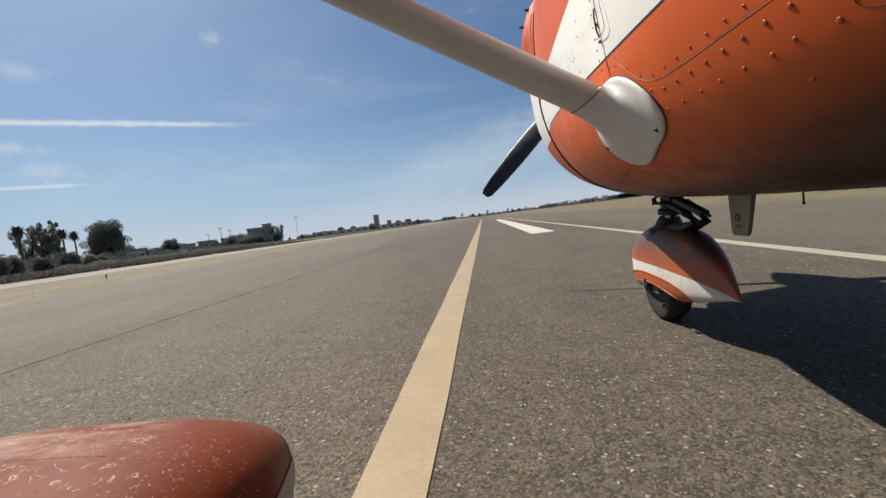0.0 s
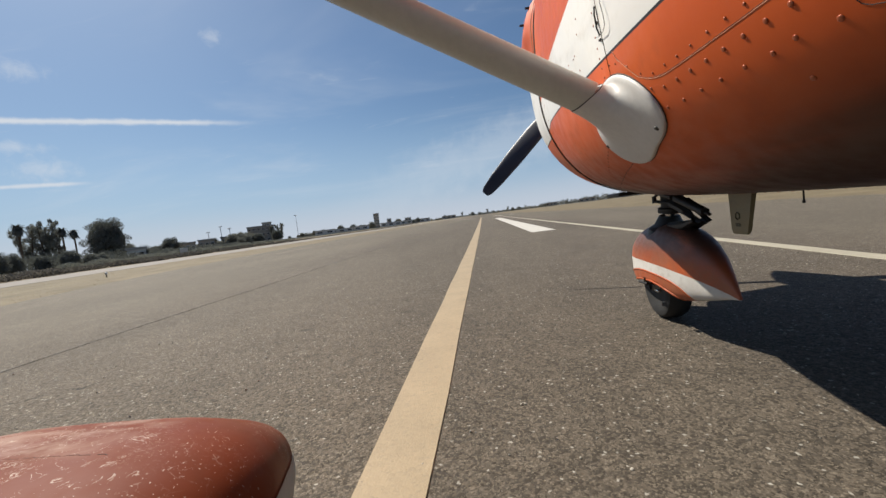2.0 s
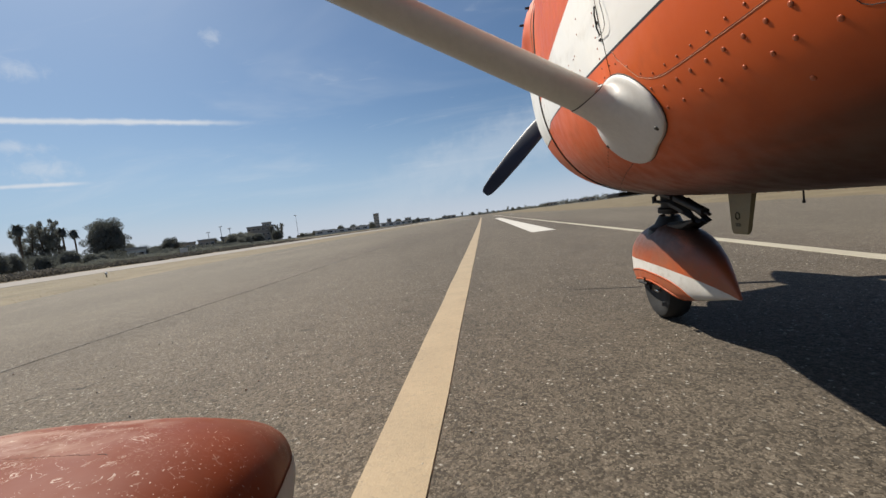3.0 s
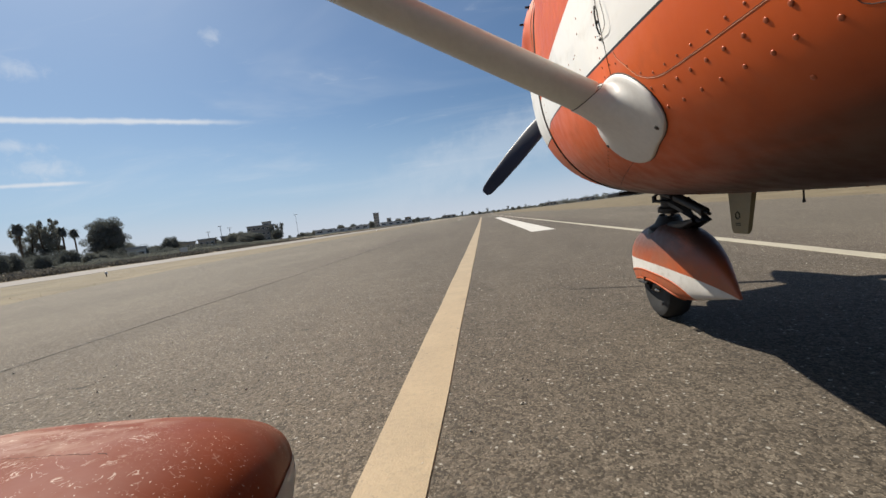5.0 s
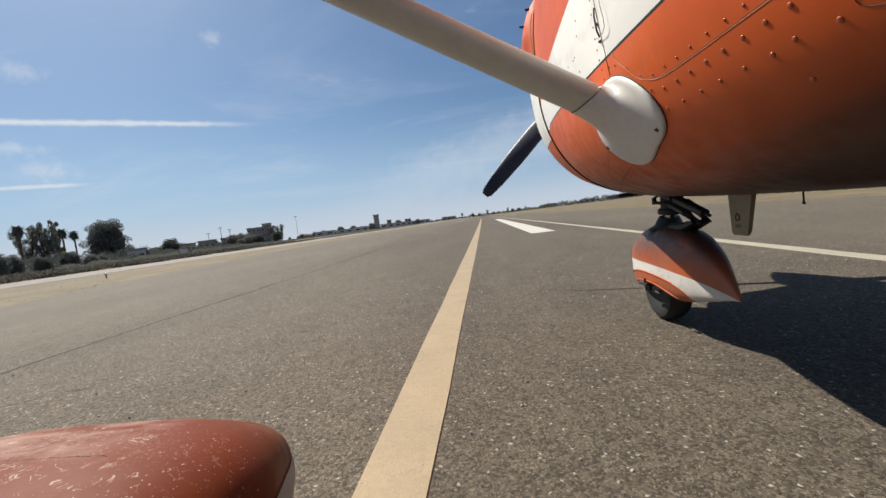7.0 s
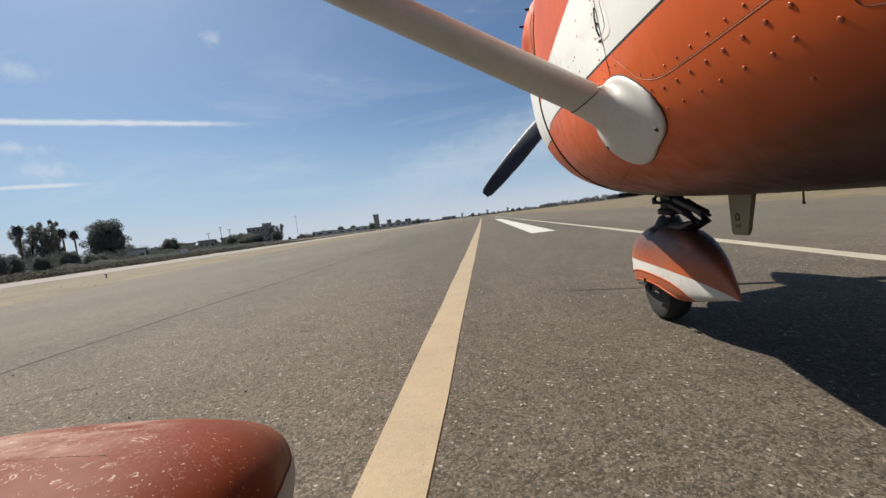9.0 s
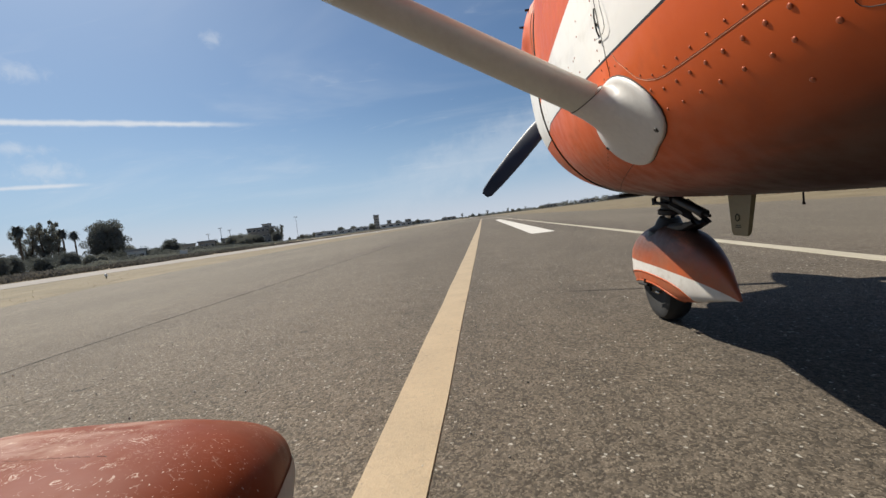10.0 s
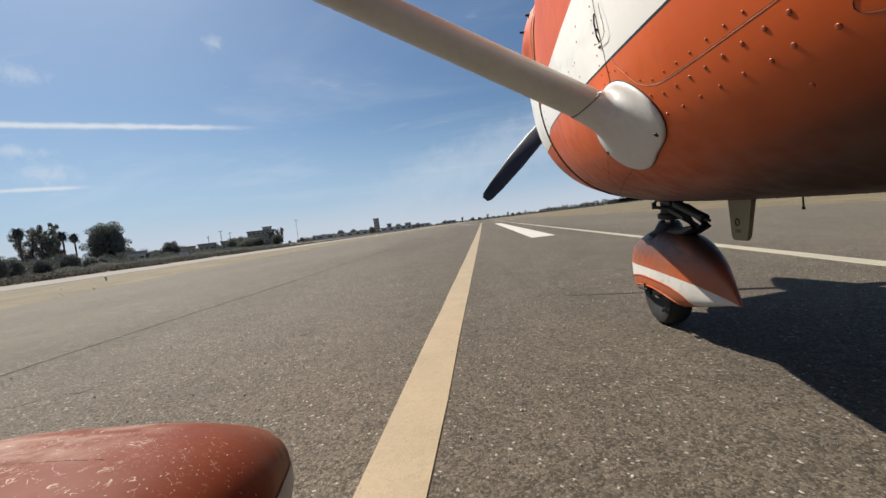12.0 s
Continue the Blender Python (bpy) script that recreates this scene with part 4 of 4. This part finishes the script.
    rod(arms, (CX - 0.055, 1.56, 0.461), (CX - 0.055, 1.56, 0.486), 0.008)
    rod(arms, (CX - 0.055, 1.56, 0.483), (CX - 0.05, 1.50, 0.505), 0.005)
    part("steering_rod", arms, GREASE, oleo, "steering rod end")
    clamp = bmesh.new()
    rod(clamp, (CX - 0.097, 1.655, 0.153), (CX - 0.099, 1.575, 0.158), 0.0060, 0.0050, 8)
    rod(clamp, (CX - 0.098, 1.60, 0.155), (CX - 0.098, 1.60, 0.178), 0.0045, 0.004, 8)
    part("axle_clamp", clamp, GREASE, cover, "dark clamp on the wheel opening")
    clip = bmesh.new()
    box(clip, (CX - 0.094, 1.500, 0.136), (CX - 0.080, 1.530, 0.146), 0.004)
    part("axle_clip", clip, CHROME, cover, "bright metal clip")


nose_gear()

# lip under the cowling, antenna and drain under the belly
outlet = bmesh.new()
box(outlet, (CX - 0.12, 1.74, 0.502), (CX + 0.12, 1.90, 0.518), 0.005)
part("cowl_outlet_lip", outlet, GREASE, plane, "sooty black cooling outlet lip")
blade = bmesh.new()
loft(blade, [[Vector((CX + sx * hw, y, z)) for sx, y in ((-1, y0), (-1, y1), (1, y1), (1, y0))] for hw, y0, y1, z in
             ((0.006, 1.090, 1.197, 0.49), (0.006, 1.100, 1.195, 0.46), (0.005, 1.122, 1.191, 0.37), (0.003, 1.130, 1.187, 0.359))])
aerial = part("blade_antenna", blade, ANTENNA, plane, "yellowed blade antenna under the belly")
mark = bmesh.new()
pipe(mark, [(CX - 0.0065, 1.160 + 0.009 * math.sin(k * math.pi / 3), 0.409 + 0.010 * math.cos(k * math.pi / 3)) for k in range(7)], 0.0016, 6)
part("printed_mark", mark, INK, aerial, "small dark hexagon mark")
for k in range(2):
    bar = bmesh.new()
    box(bar, (CX - 0.0068, 1.150, 0.386 - 0.005 * k), (CX - 0.0056, 1.170, 0.3885 - 0.005 * k))
    part("printed_bar", bar, INK, aerial, "unreadable print")
drain = bmesh.new()
rod(drain, (CX, 0.94, 0.48), (CX, 0.94, 0.440), 0.0018)
rod(drain, (CX, 0.94, 0.444), (CX, 0.94, 0.438), 0.003)
part("fuel_drain", drain, GREASE, plane, "small drain valve")

# propeller at rest
HUB = Vector((CX, 2.68, 1.275))


def blade_mesh(angle):
    """One twisted blade; angle from straight up, turning to the left side."""
    way_out = Vector((-math.sin(radians(angle)), 0, math.cos(radians(angle))))
    across = Vector((0, 1, 0)).cross(way_out)
    rings = []
    for r, chord, thick, twist in ((0.04, 0.05, 0.045, 55), (0.12, 0.075, 0.035, 48), (0.25, 0.115, 0.024, 38), (0.42, 0.13, 0.018, 28), (0.62, 0.122, 0.014, 22), (0.80, 0.10, 0.010, 18), (0.90, 0.075, 0.007, 16), (0.925, 0.045, 0.005, 16)):
        u = across * math.cos(radians(twist)) + Vector((0, 1, 0)) * math.sin(radians(twist))
        v = way_out.cross(u)
        rings.append(ring(HUB + way_out * r, u * chord / 2, v * thick / 2, 20))
    return loft(bmesh.new(), rings)


spin = bmesh.new()
lathe(spin, HUB - Vector((0, 0.08, 0)), (0, 1, 0), [(0.135, 0), (0.138, 0.04), (0.120, 0.12), (0.088, 0.21), (0.048, 0.30), (0.016, 0.36), (0.003, 0.372)], 32)
prop = part("propeller_spinner", spin, WHITE_PAINT, plane, "white spinner")
for a in (134.0, 314.0):
    part("propeller_blade", blade_mesh(a), BLADE_DARK, prop, "dark navy propeller blade")

# ---- far surroundings ----


def polar(az, d, z=-0.02):
    return (d * math.sin(radians(az)), d * math.cos(radians(az)), z)


def leaf_cloud(bm, centre, radii, count, size, rnd):
    """Small tilted leaf sprays, thicker towards the outside of an uneven mass."""
    for _ in range(count):
        d = Vector((rnd.gauss(0, 1), rnd.gauss(0, 1), rnd.gauss(0, 1))).normalized()
        r = rnd.random() ** 0.4
        p = Vector(centre) + Vector((d.x * radii[0] * r, d.y * radii[1] * r, d.z * radii[2] * r))
        q = Euler((rnd.random() * 6.3, rnd.random() * 6.3, rnd.random() * 6.3)).to_matrix()
        s = size * rnd.uniform(0.6, 1.3)
        vs = [bm.verts.new(p + q @ Vector(v)) for v in ((-s, -s * 0.45, 0), (s * 0.2, -s * 0.6, s * 0.2), (s, 0, 0), (s * 0.1, s * 0.6, s * 0.2), (-s * 0.8, s * 0.4, 0))]
        bm.faces.new(vs)


def broad_tree(name, height, spread, leaf, seed, label, lean=0.0):
    """Tapered trunk, limbs and a crown of many sprays."""
    rnd = random.Random(seed)
    t = thing(name, (0, 0, 0), label, "tree", "trees beyond the airfield")
    trunk = bmesh.new()
    r = height * 0.022
    pipe(trunk, [(0, 0, -0.2), (0.02 * height * lean, 0, height * 0.2), (0.05 * height * lean, 0.01 * height, height * 0.45), (0.06 * height * lean, 0, height * 0.75)], r)
    crown = bmesh.new()
    limbs = bmesh.new()
    for k in range(30):
        a = k * 2.4 + rnd.random()
        u = (k + 0.5) / 30
        hh = height * (0.16 + 0.78 * u)
        reach = spread * 0.5 * math.sqrt(max(0.04, 1 - ((u - 0.42) / 0.66) ** 2)) * rnd.uniform(0.55, 1.0)
        end = Vector((math.cos(a) * reach + 0.05 * height * lean, math.sin(a) * reach, hh))
        rod(limbs, (0.03 * height * lean, 0, hh * 0.6), end, r * 0.35, r * 0.12, 6)
        leaf_cloud(crown, end, (spread * 0.17, spread * 0.17, height * 0.095), 320, height * 0.012, rnd)
    leaf_cloud(crown, (0.05 * height * lean, 0, height * 0.50), (spread * 0.41, spread * 0.41, height * 0.42), 4200, height * 0.026, rnd)
    part("trunk", trunk, BARK, t)
    part("limbs", limbs, BARK, t)
    part("crown", crown, leaf, t, "", False)
    return t


def gum_tree(name, height, seed, label):
    """Several slim stems, each with loose hanging clumps and gaps of sky between."""
    rnd = random.Random(seed)
    t = thing(name, (0, 0, 0), label, "tree", "trees beyond the airfield")
    stems, crown = bmesh.new(), bmesh.new()
    for s in range(5):
        a = s * 2.2 + rnd.random()
        tip = Vector((math.cos(a) * height * 0.17, math.sin(a) * height * 0.17, height * rnd.uniform(0.80, 0.97)))
        path = [Vector((0, 0, -0.2)), Vector((tip.x * 0.25, tip.y * 0.25, tip.z * 0.3)), Vector((tip.x * 0.75, tip.y * 0.75, tip.z * 0.65)), tip]
        pipe(stems, path, height * 0.010, 6)
        for k in range(11):
            u = 0.22 + 0.78 * k / 10
            c = Vector((tip.x * u + rnd.uniform(-0.07, 0.07) * height, tip.y * u + rnd.uniform(-0.07, 0.07) * height, tip.z * u))
            rad = height * rnd.uniform(0.035, 0.070)
            rod(stems, (tip.x * u * 0.9, tip.y * u * 0.9, tip.z * u * 0.94), c, height * 0.004, height * 0.002, 5)
            leaf_cloud(crown, c, (rad, rad, rad * 1.35), 150, height * 0.011, rnd)
    part("stems", stems, BARK, t)
    part("crown", crown, LEAF_DULL, t, "", False)
    return t


def palm_tree(name, height, seed, label):
    rnd = random.Random(seed)
    t = thing(name, (0, 0, 0), label, "palm tree", "palms beyond the airfield")
    trunk = bmesh.new()
    pipe(trunk, [(0, 0, -0.2), (0.1, 0, height * 0.4), (0.15, 0.05, height * 0.7), (0.12, 0.05, height * 0.9)], 0.22)
    part("trunk", trunk, BARK, t)
    fr = bmesh.new()
    for k in range(84):
        a, up = k * 2.399, rnd.uniform(-1.5, 1.5)
        length = height * rnd.uniform(0.10, 0.145)
        d = Vector((math.cos(a), math.sin(a), 0))
        side = Vector((-math.sin(a), math.cos(a), 0))
        prev = None
        for i in range(6):
            u = i / 5
            p = Vector((0.12, 0.05, height * 0.9)) + d * length * u * math.cos(up * 0.7) + Vector((0, 0, length * (math.sin(up) * u - 0.45 * u * u)))
            wd = 0.28 * math.sin(math.pi * (0.12 + 0.85 * u)) * height / 12
            row = (fr.verts.new(p - side * wd), fr.verts.new(p + Vector((0, 0, 0.08))), fr.verts.new(p + side * wd))
            if prev:
                fr.faces.new((prev[0], prev[1], row[1], row[0]))
                fr.faces.new((prev[1], prev[2], row[2], row[1]))
            prev = row
    leaf_cloud(fr, (0.13, 0.05, height * 0.85), (height * 0.075, height * 0.075, height * 0.10), 420, height * 0.018, rnd)
    part("crown", fr, LEAF_DARK, t, "", False)
    return t


def place(model, az, d, size=1.0, turn=0.0):
    ob = copy_thing(model, Matrix.Translation(polar(az, d)) @ Matrix.Rotation(turn, 4, "Z"))
    ob.scale = (size, size, size)
    return ob


def set_first(ob, az, d, size=1.0, turn=0.0):
    ob.location, ob.scale, ob.rotation_euler = polar(az, d), (size, size, size), (0, 0, turn)
    return ob


big = set_first(broad_tree("broadleaf_tree", 12.0, 9.4, LEAF_DARK, 21, "broad dark green tree behind the hedge"), -46.3, 150, 1.07)
gum = set_first(gum_tree("eucalyptus_tree", 12.0, 33, "tall thin dusty eucalyptus tree"), -51.2, 160, 1.22)
olive = set_first(broad_tree("olive_tree", 6.0, 6.4, LEAF_DULL, 52, "dusty olive-green tree beyond the airfield"), -34.1, 195, 0.95)
low = set_first(broad_tree("shade_tree", 6.0, 6.0, LEAF_DARK, 45, "low round dark green shade tree"), -40.6, 150, 0.92)
palm = set_first(palm_tree("palm_tree", 12.0, 5, "fan palm with a bare trunk"), -52.9, 128, 0.94)
for az, d, s in ((-49.8, 128, 0.82), (-48.9, 132, 0.78), (-55.4, 130, 0.85)):
    place(palm, az, d, s, az)
for az, d, s, t in ((-57.5, 150, 0.8, 1.0), (-60.5, 150, 0.9, 2.6), (-66, 150, 0.95, 0.7)):
    place(big, az, d, s, t)
for az, d, s, t in ((-52.4, 162, 1.10, 1.0), (-50.3, 158, 1.02, 3.0), (-29.2, 300, 1.0, 2.0), (-28.3, 310, 1.05, 0.5)):
    place(gum, az, d, s, t)
rnd = random.Random(77)
for az, d, s, t in ((-53.7, 96, 0.62, 1.0), (-54.9, 92, 0.66, 2.0), (-49.5, 100, 0.58, 3.0), (-51.6, 100, 0.50, 4.1), (-56.3, 92, 0.6, 5.0), (-28.8, 240, 1.05, 0.3)):
    place(low, az, d, s, t)
for az, d, s, t in ((-33.2, 200, 1.02, 1.0), (-32.3, 206, 0.98, 2.2), (-47.9, 104, 0.42, 0.5), (-47.0, 106, 0.40, 1.4), (-42.4, 120, 0.45, 2.0), (-44.6, 168, 0.9, 0.8)):
    place(olive, az, d, s, t)
for az in (-43.2, -41.9, -40.9, -39.6, -37.9, -36.2, -35.5, -33.8, -33.1, -32.3, -31.6, -30.9):
    place(olive if rnd.random() < 0.6 else low, az, 175 + rnd.random() * 40, 0.50 + 0.35 * rnd.random(), az)
for k in range(26):
    az = -27 + 17.5 * k / 25
    place(olive, az + rnd.uniform(-0.3, 0.3), 420 + 120 * rnd.random(), 0.5 + 0.8 * rnd.random(), k)
for k in range(44):
    az = -9 + 44 * k / 43
    place(olive if k % 3 else gum, az + rnd.uniform(-0.4, 0.4), 640 + 160 * rnd.random(), (0.5 + 0.7 * rnd.random()) * (1.0 if k % 3 else 0.8), k)


def hedge(name, x, y0, y1, height, seed, label, fade=95.0, low=0.68, leaf=LEAF_DARK):
    """A dense uneven run of bushes."""
    r2 = random.Random(seed)
    bm = bmesh.new()
    y = y0
    while y < y1:
        h = height * r2.uniform(0.55, 1.15) * (1 - low * min(1.0, max(0.0, (y - fade) / 60)))
        leaf_cloud(bm, (x + r2.uniform(-2, 2), y, h * 0.45), (1.6, 2.0, h * 0.55), 1000, 0.085, r2)
        y += 1.5 + y * 0.004
    return solo(name, bm, leaf, label, "hedge", "", "stuff", (0, 0, 0), False)


hedge("hedge", -31, 8, 170, 0.62, 5, "grey-brown dusty scrub along the perimeter road", 10.0, 0.86, LEAF_SCRUB)
hedge("hedge", -84, 52, 88, 3.6, 8, "dark unkempt bushes under the eucalyptus trees")
hedge("hedge", -78, 62, 118, 2.4, 9, "dark unkempt bushes under the eucalyptus trees", 66.0, 0.5)
hedge("hedge", -72, 60, 460, 1.05, 6, "dusty olive scrub hedge along the airfield boundary", leaf=LEAF_DULL)


def tree_belt(az0, az1, d0, d1, height, seed, label):
    """A far unbroken belt of trees between two bearings."""
    r4 = random.Random(seed)
    bm = bmesh.new()
    n = int(abs(az1 - az0) * 5)
    for k in range(n + 1):
        u = k / n
        x, y, _ = polar(az0 + (az1 - az0) * u, d0 + (d1 - d0) * u)
        h = height * r4.uniform(0.45, 1.1)
        leaf_cloud(bm, (x, y, h * 0.45), (3.6, 3.6, h * 0.55), 120, 0.6, r4)
    return solo("tree_belt", bm, LEAF_DULL, label, "trees", "", "stuff", (0, 0, 0), False)


tree_belt(8, 32, 700, 420, 8.5, 71, "far belt of dusty green trees")
tree_belt(-4, 9, 950, 720, 5.5, 72, "far belt of dusty green trees")
tree_belt(-26, -5, 560, 900, 5.0, 73, "far belt of dusty green trees")


def house(name, az, d, width, depth, height, wall, floors, cols, label, roof=0.4, turn=None):
    """A far block with storeys of windows and a flat or raised roof."""
    t = thing(name, polar(az, d), label, "building")
    o = Vector(polar(az, d))
    m = Matrix.Translation(o) @ Matrix.Rotation(-radians(az) if turn is None else turn, 4, "Z")

    def put(nm, lo, hi, mat, parent, lab="", bevel=0.0):
        bm = box(bmesh.new(), lo, hi, bevel)
        bmesh.ops.transform(bm, matrix=m, verts=bm.verts)
        return part(nm, bm, mat, parent, lab, False)

    put("wall", (-width / 2, 0, -0.3), (width / 2, depth, height), wall, t)
    put("roof", (-width / 2 - 0.3, -0.3, height), (width / 2 + 0.3, depth + 0.3, height + roof), ROOF_GREY, t)
    for f in range(floors):
        for c in range(cols):
            x = -width / 2 + width * (c + 0.5) / cols
            z = height * (f + 0.35) / floors
            wdw = put("window", (x - width / cols * 0.3, -0.12, z), (x + width / cols * 0.3, 0.06, z + height / floors * 0.42), WHITE_WALL, t)
            put("pane", (x - width / cols * 0.25, -0.16, z + 0.15), (x + width / cols * 0.25, -0.10, z + height / floors * 0.42 - 0.15), DARK_GLASS, wdw)
    return t


house("office_block", -30.6, 300, 17, 14, 11.0, GREY_WALL, 3, 6, "grey flat-roofed office block behind trees", 0.6)
house("stair_tower", -29.8, 304, 6, 8, 13.5, STUCCO, 3, 1, "pale stair tower on an office block", 0.4)
house("water_tower", -13.6, 460, 5, 5, 8.5, STUCCO, 2, 1, "small pale tower on the horizon", 0.5)
house("annex", -10.9, 520, 8, 6, 8.0, STUCCO, 2, 2, "small pale block on the horizon", 0.5)
house("control_tower", -15.35, 450, 6.0, 6.0, 15.5, STUCCO, 5, 3, "tall grey tower block on the horizon", 0.8)
for az, d, w, h in ((-22.6, 340, 16, 3.4), (-20.3, 360, 20, 3.0), (-17.6, 380, 14, 3.6), (-13.4, 420, 22, 4.0), (-11.6, 460, 20, 4.2), (-9.2, 520, 26, 4.5), (-43.9, 112, 3.4, 2.3)):
    house("hangar", az, d, w, 12, h, WHITE_WALL, 1, max(2, int(w / 6)), "low white sheet-metal hangar", 0.5)
for az, d, w, h in ((-36.9, 190, 6, 4.0), (-34.6, 200, 5, 4.4), (-38.9, 180, 5, 3.4), (9.5, 640, 16, 5.5), (14.2, 600, 22, 5.0), (18.6, 560, 20, 4.0), (-5.0, 700, 24, 5.5)):
    house("shed", az, d, w, 9, h, STUCCO, 1, 3, "pale stucco building among the trees", 0.5)


def mast(az, d, h, r, label):
    o = polar(az, d)
    bm = bmesh.new()
    rod(bm, (0, 0, -0.2), (0, 0, h), r, r * 0.6, 8)
    rod(bm, (-0.7, 0, h - 0.2), (0.7, 0, h - 0.2), r * 0.6, r * 0.6, 6)
    box(bm, (-0.8, -0.2, h - 0.35), (-0.4, 0.2, h - 0.1), 0.03)
    box(bm, (0.4, -0.2, h - 0.35), (0.8, 0.2, h - 0.1), 0.03)
    return solo("light_mast", bm, ROOF_GREY, label, "mast", "masts", "", o)


mast(-26.1, 200, 11.2, 0.10, "thin grey floodlight mast")
for az, h in ((-36.6, 7.6), (-35.2, 9.6), (-34.2, 8.4)):
    mast(az, 200, h, 0.16, "thin grey floodlight mast")


def edge_light(x, y):
    """A runway edge light on a short stake."""
    t = thing("runway_edge_light", (x, y, -0.02), "small runway edge light on a stake in dry grass", "runway light", "runway edge lights")
    bm = bmesh.new()
    rod(bm, (x, y, -0.02), (x, y, 0.06), 0.015, 0.015, 10)
    part("stake", bm, GREASE, t)
    bm = bmesh.new()
    lathe(bm, (x, y, 0.06), (0, 0, 1), [(0.03, 0), (0.040, 0.015), (0.040, 0.03), (0.034, 0.065), (0.02, 0.08), (0.005, 0.09)], 16)
    part("lens", bm, WHITE_PAINT, t, "pale lens")


for y in (11.7, 45.0, 78.0):
    edge_light(-12.5, y)

# ---- the side of the airfield that the aircraft came from: field, trees, signs ----
rnd = random.Random(91)
for k in range(46):
    az = 48 + 100 * k / 45 + rnd.uniform(-0.7, 0.7)
    place((low, low, gum, big)[k % 4], az, 230 + 70 * rnd.random(), 0.45 + 0.35 * rnd.random(), k)
for az, d, w, h in ((58, 250, 18, 3.6), (71, 240, 12, 3.2), (83, 255, 14, 3.4), (96, 245, 16, 3.4), (112, 260, 20, 4.0), (128, 250, 24, 4.0)):
    house("bungalow", az, d, w, 9, h, STUCCO, 1, 4, "low pale house beyond the dry field", 0.6)


def guide_sign(az, d):
    """A low yellow board on two posts."""
    o = Vector(polar(az, d))
    t = thing("taxiway_sign", o, "low yellow airfield sign board on posts", "sign")
    m = Matrix.Translation(o) @ Matrix.Rotation(-radians(az), 4, "Z")
    for nm, lo, hi, mat in (("board", (-1.0, -0.05, 0.25), (1.0, 0.05, 0.75), SIGN_YELLOW), ("post", (-0.8, -0.03, -0.1), (-0.74, 0.03, 0.25), GREASE), ("post", (0.74, -0.03, -0.1), (0.8, 0.03, 0.25), GREASE)):
        bm = box(bmesh.new(), lo, hi, 0.01)
        bmesh.ops.transform(bm, matrix=m, verts=bm.verts)
        part(nm, bm, mat, t)


SIGN_YELLOW = plain("yellow_sign_sheet", (0.4872, 0.3341, 0.02784), 0.5, 0.0, 0.08, 3, 30)
guide_sign(100, 60)


def marker_box(x, y):
    """A black board on short legs beside the runway."""
    t = thing("distance_marker", (x, y, -0.02), "black marker board on short legs in dry grass", "marker board", "marker boards")
    part("board", box(bmesh.new(), (x - 0.30, y - 0.05, 0.16), (x + 0.30, y + 0.05, 0.72), 0.02), GREASE, t)
    for s in (-0.2, 0.2):
        part("leg", box(bmesh.new(), (x + s - 0.03, y - 0.03, -0.05), (x + s + 0.03, y + 0.03, 0.16), 0.006), STEEL, t)


def notice_board(az, d):
    """A white board on two posts, facing the runway."""
    o = Vector(polar(az, d))
    t = thing("notice_board", o, "small white board on posts beside the perimeter road", "sign")
    m = Matrix.Translation(o) @ Matrix.Rotation(-radians(az), 4, "Z")
    for nm, lo, hi, mat in (("board", (-0.8, -0.04, 0.3), (0.8, 0.04, 1.35), WHITE_WALL), ("post", (-0.65, -0.03, -0.1), (-0.58, 0.03, 0.3), GREASE), ("post", (0.58, -0.03, -0.1), (0.65, 0.03, 0.3), GREASE)):
        bm = box(bmesh.new(), lo, hi, 0.01)
        bmesh.ops.transform(bm, matrix=m, verts=bm.verts)
        part(nm, bm, mat, t)


notice_board(-39.4, 112)
marker_box(-9.6, -9.0)
marker_box(26.0, -14.0)
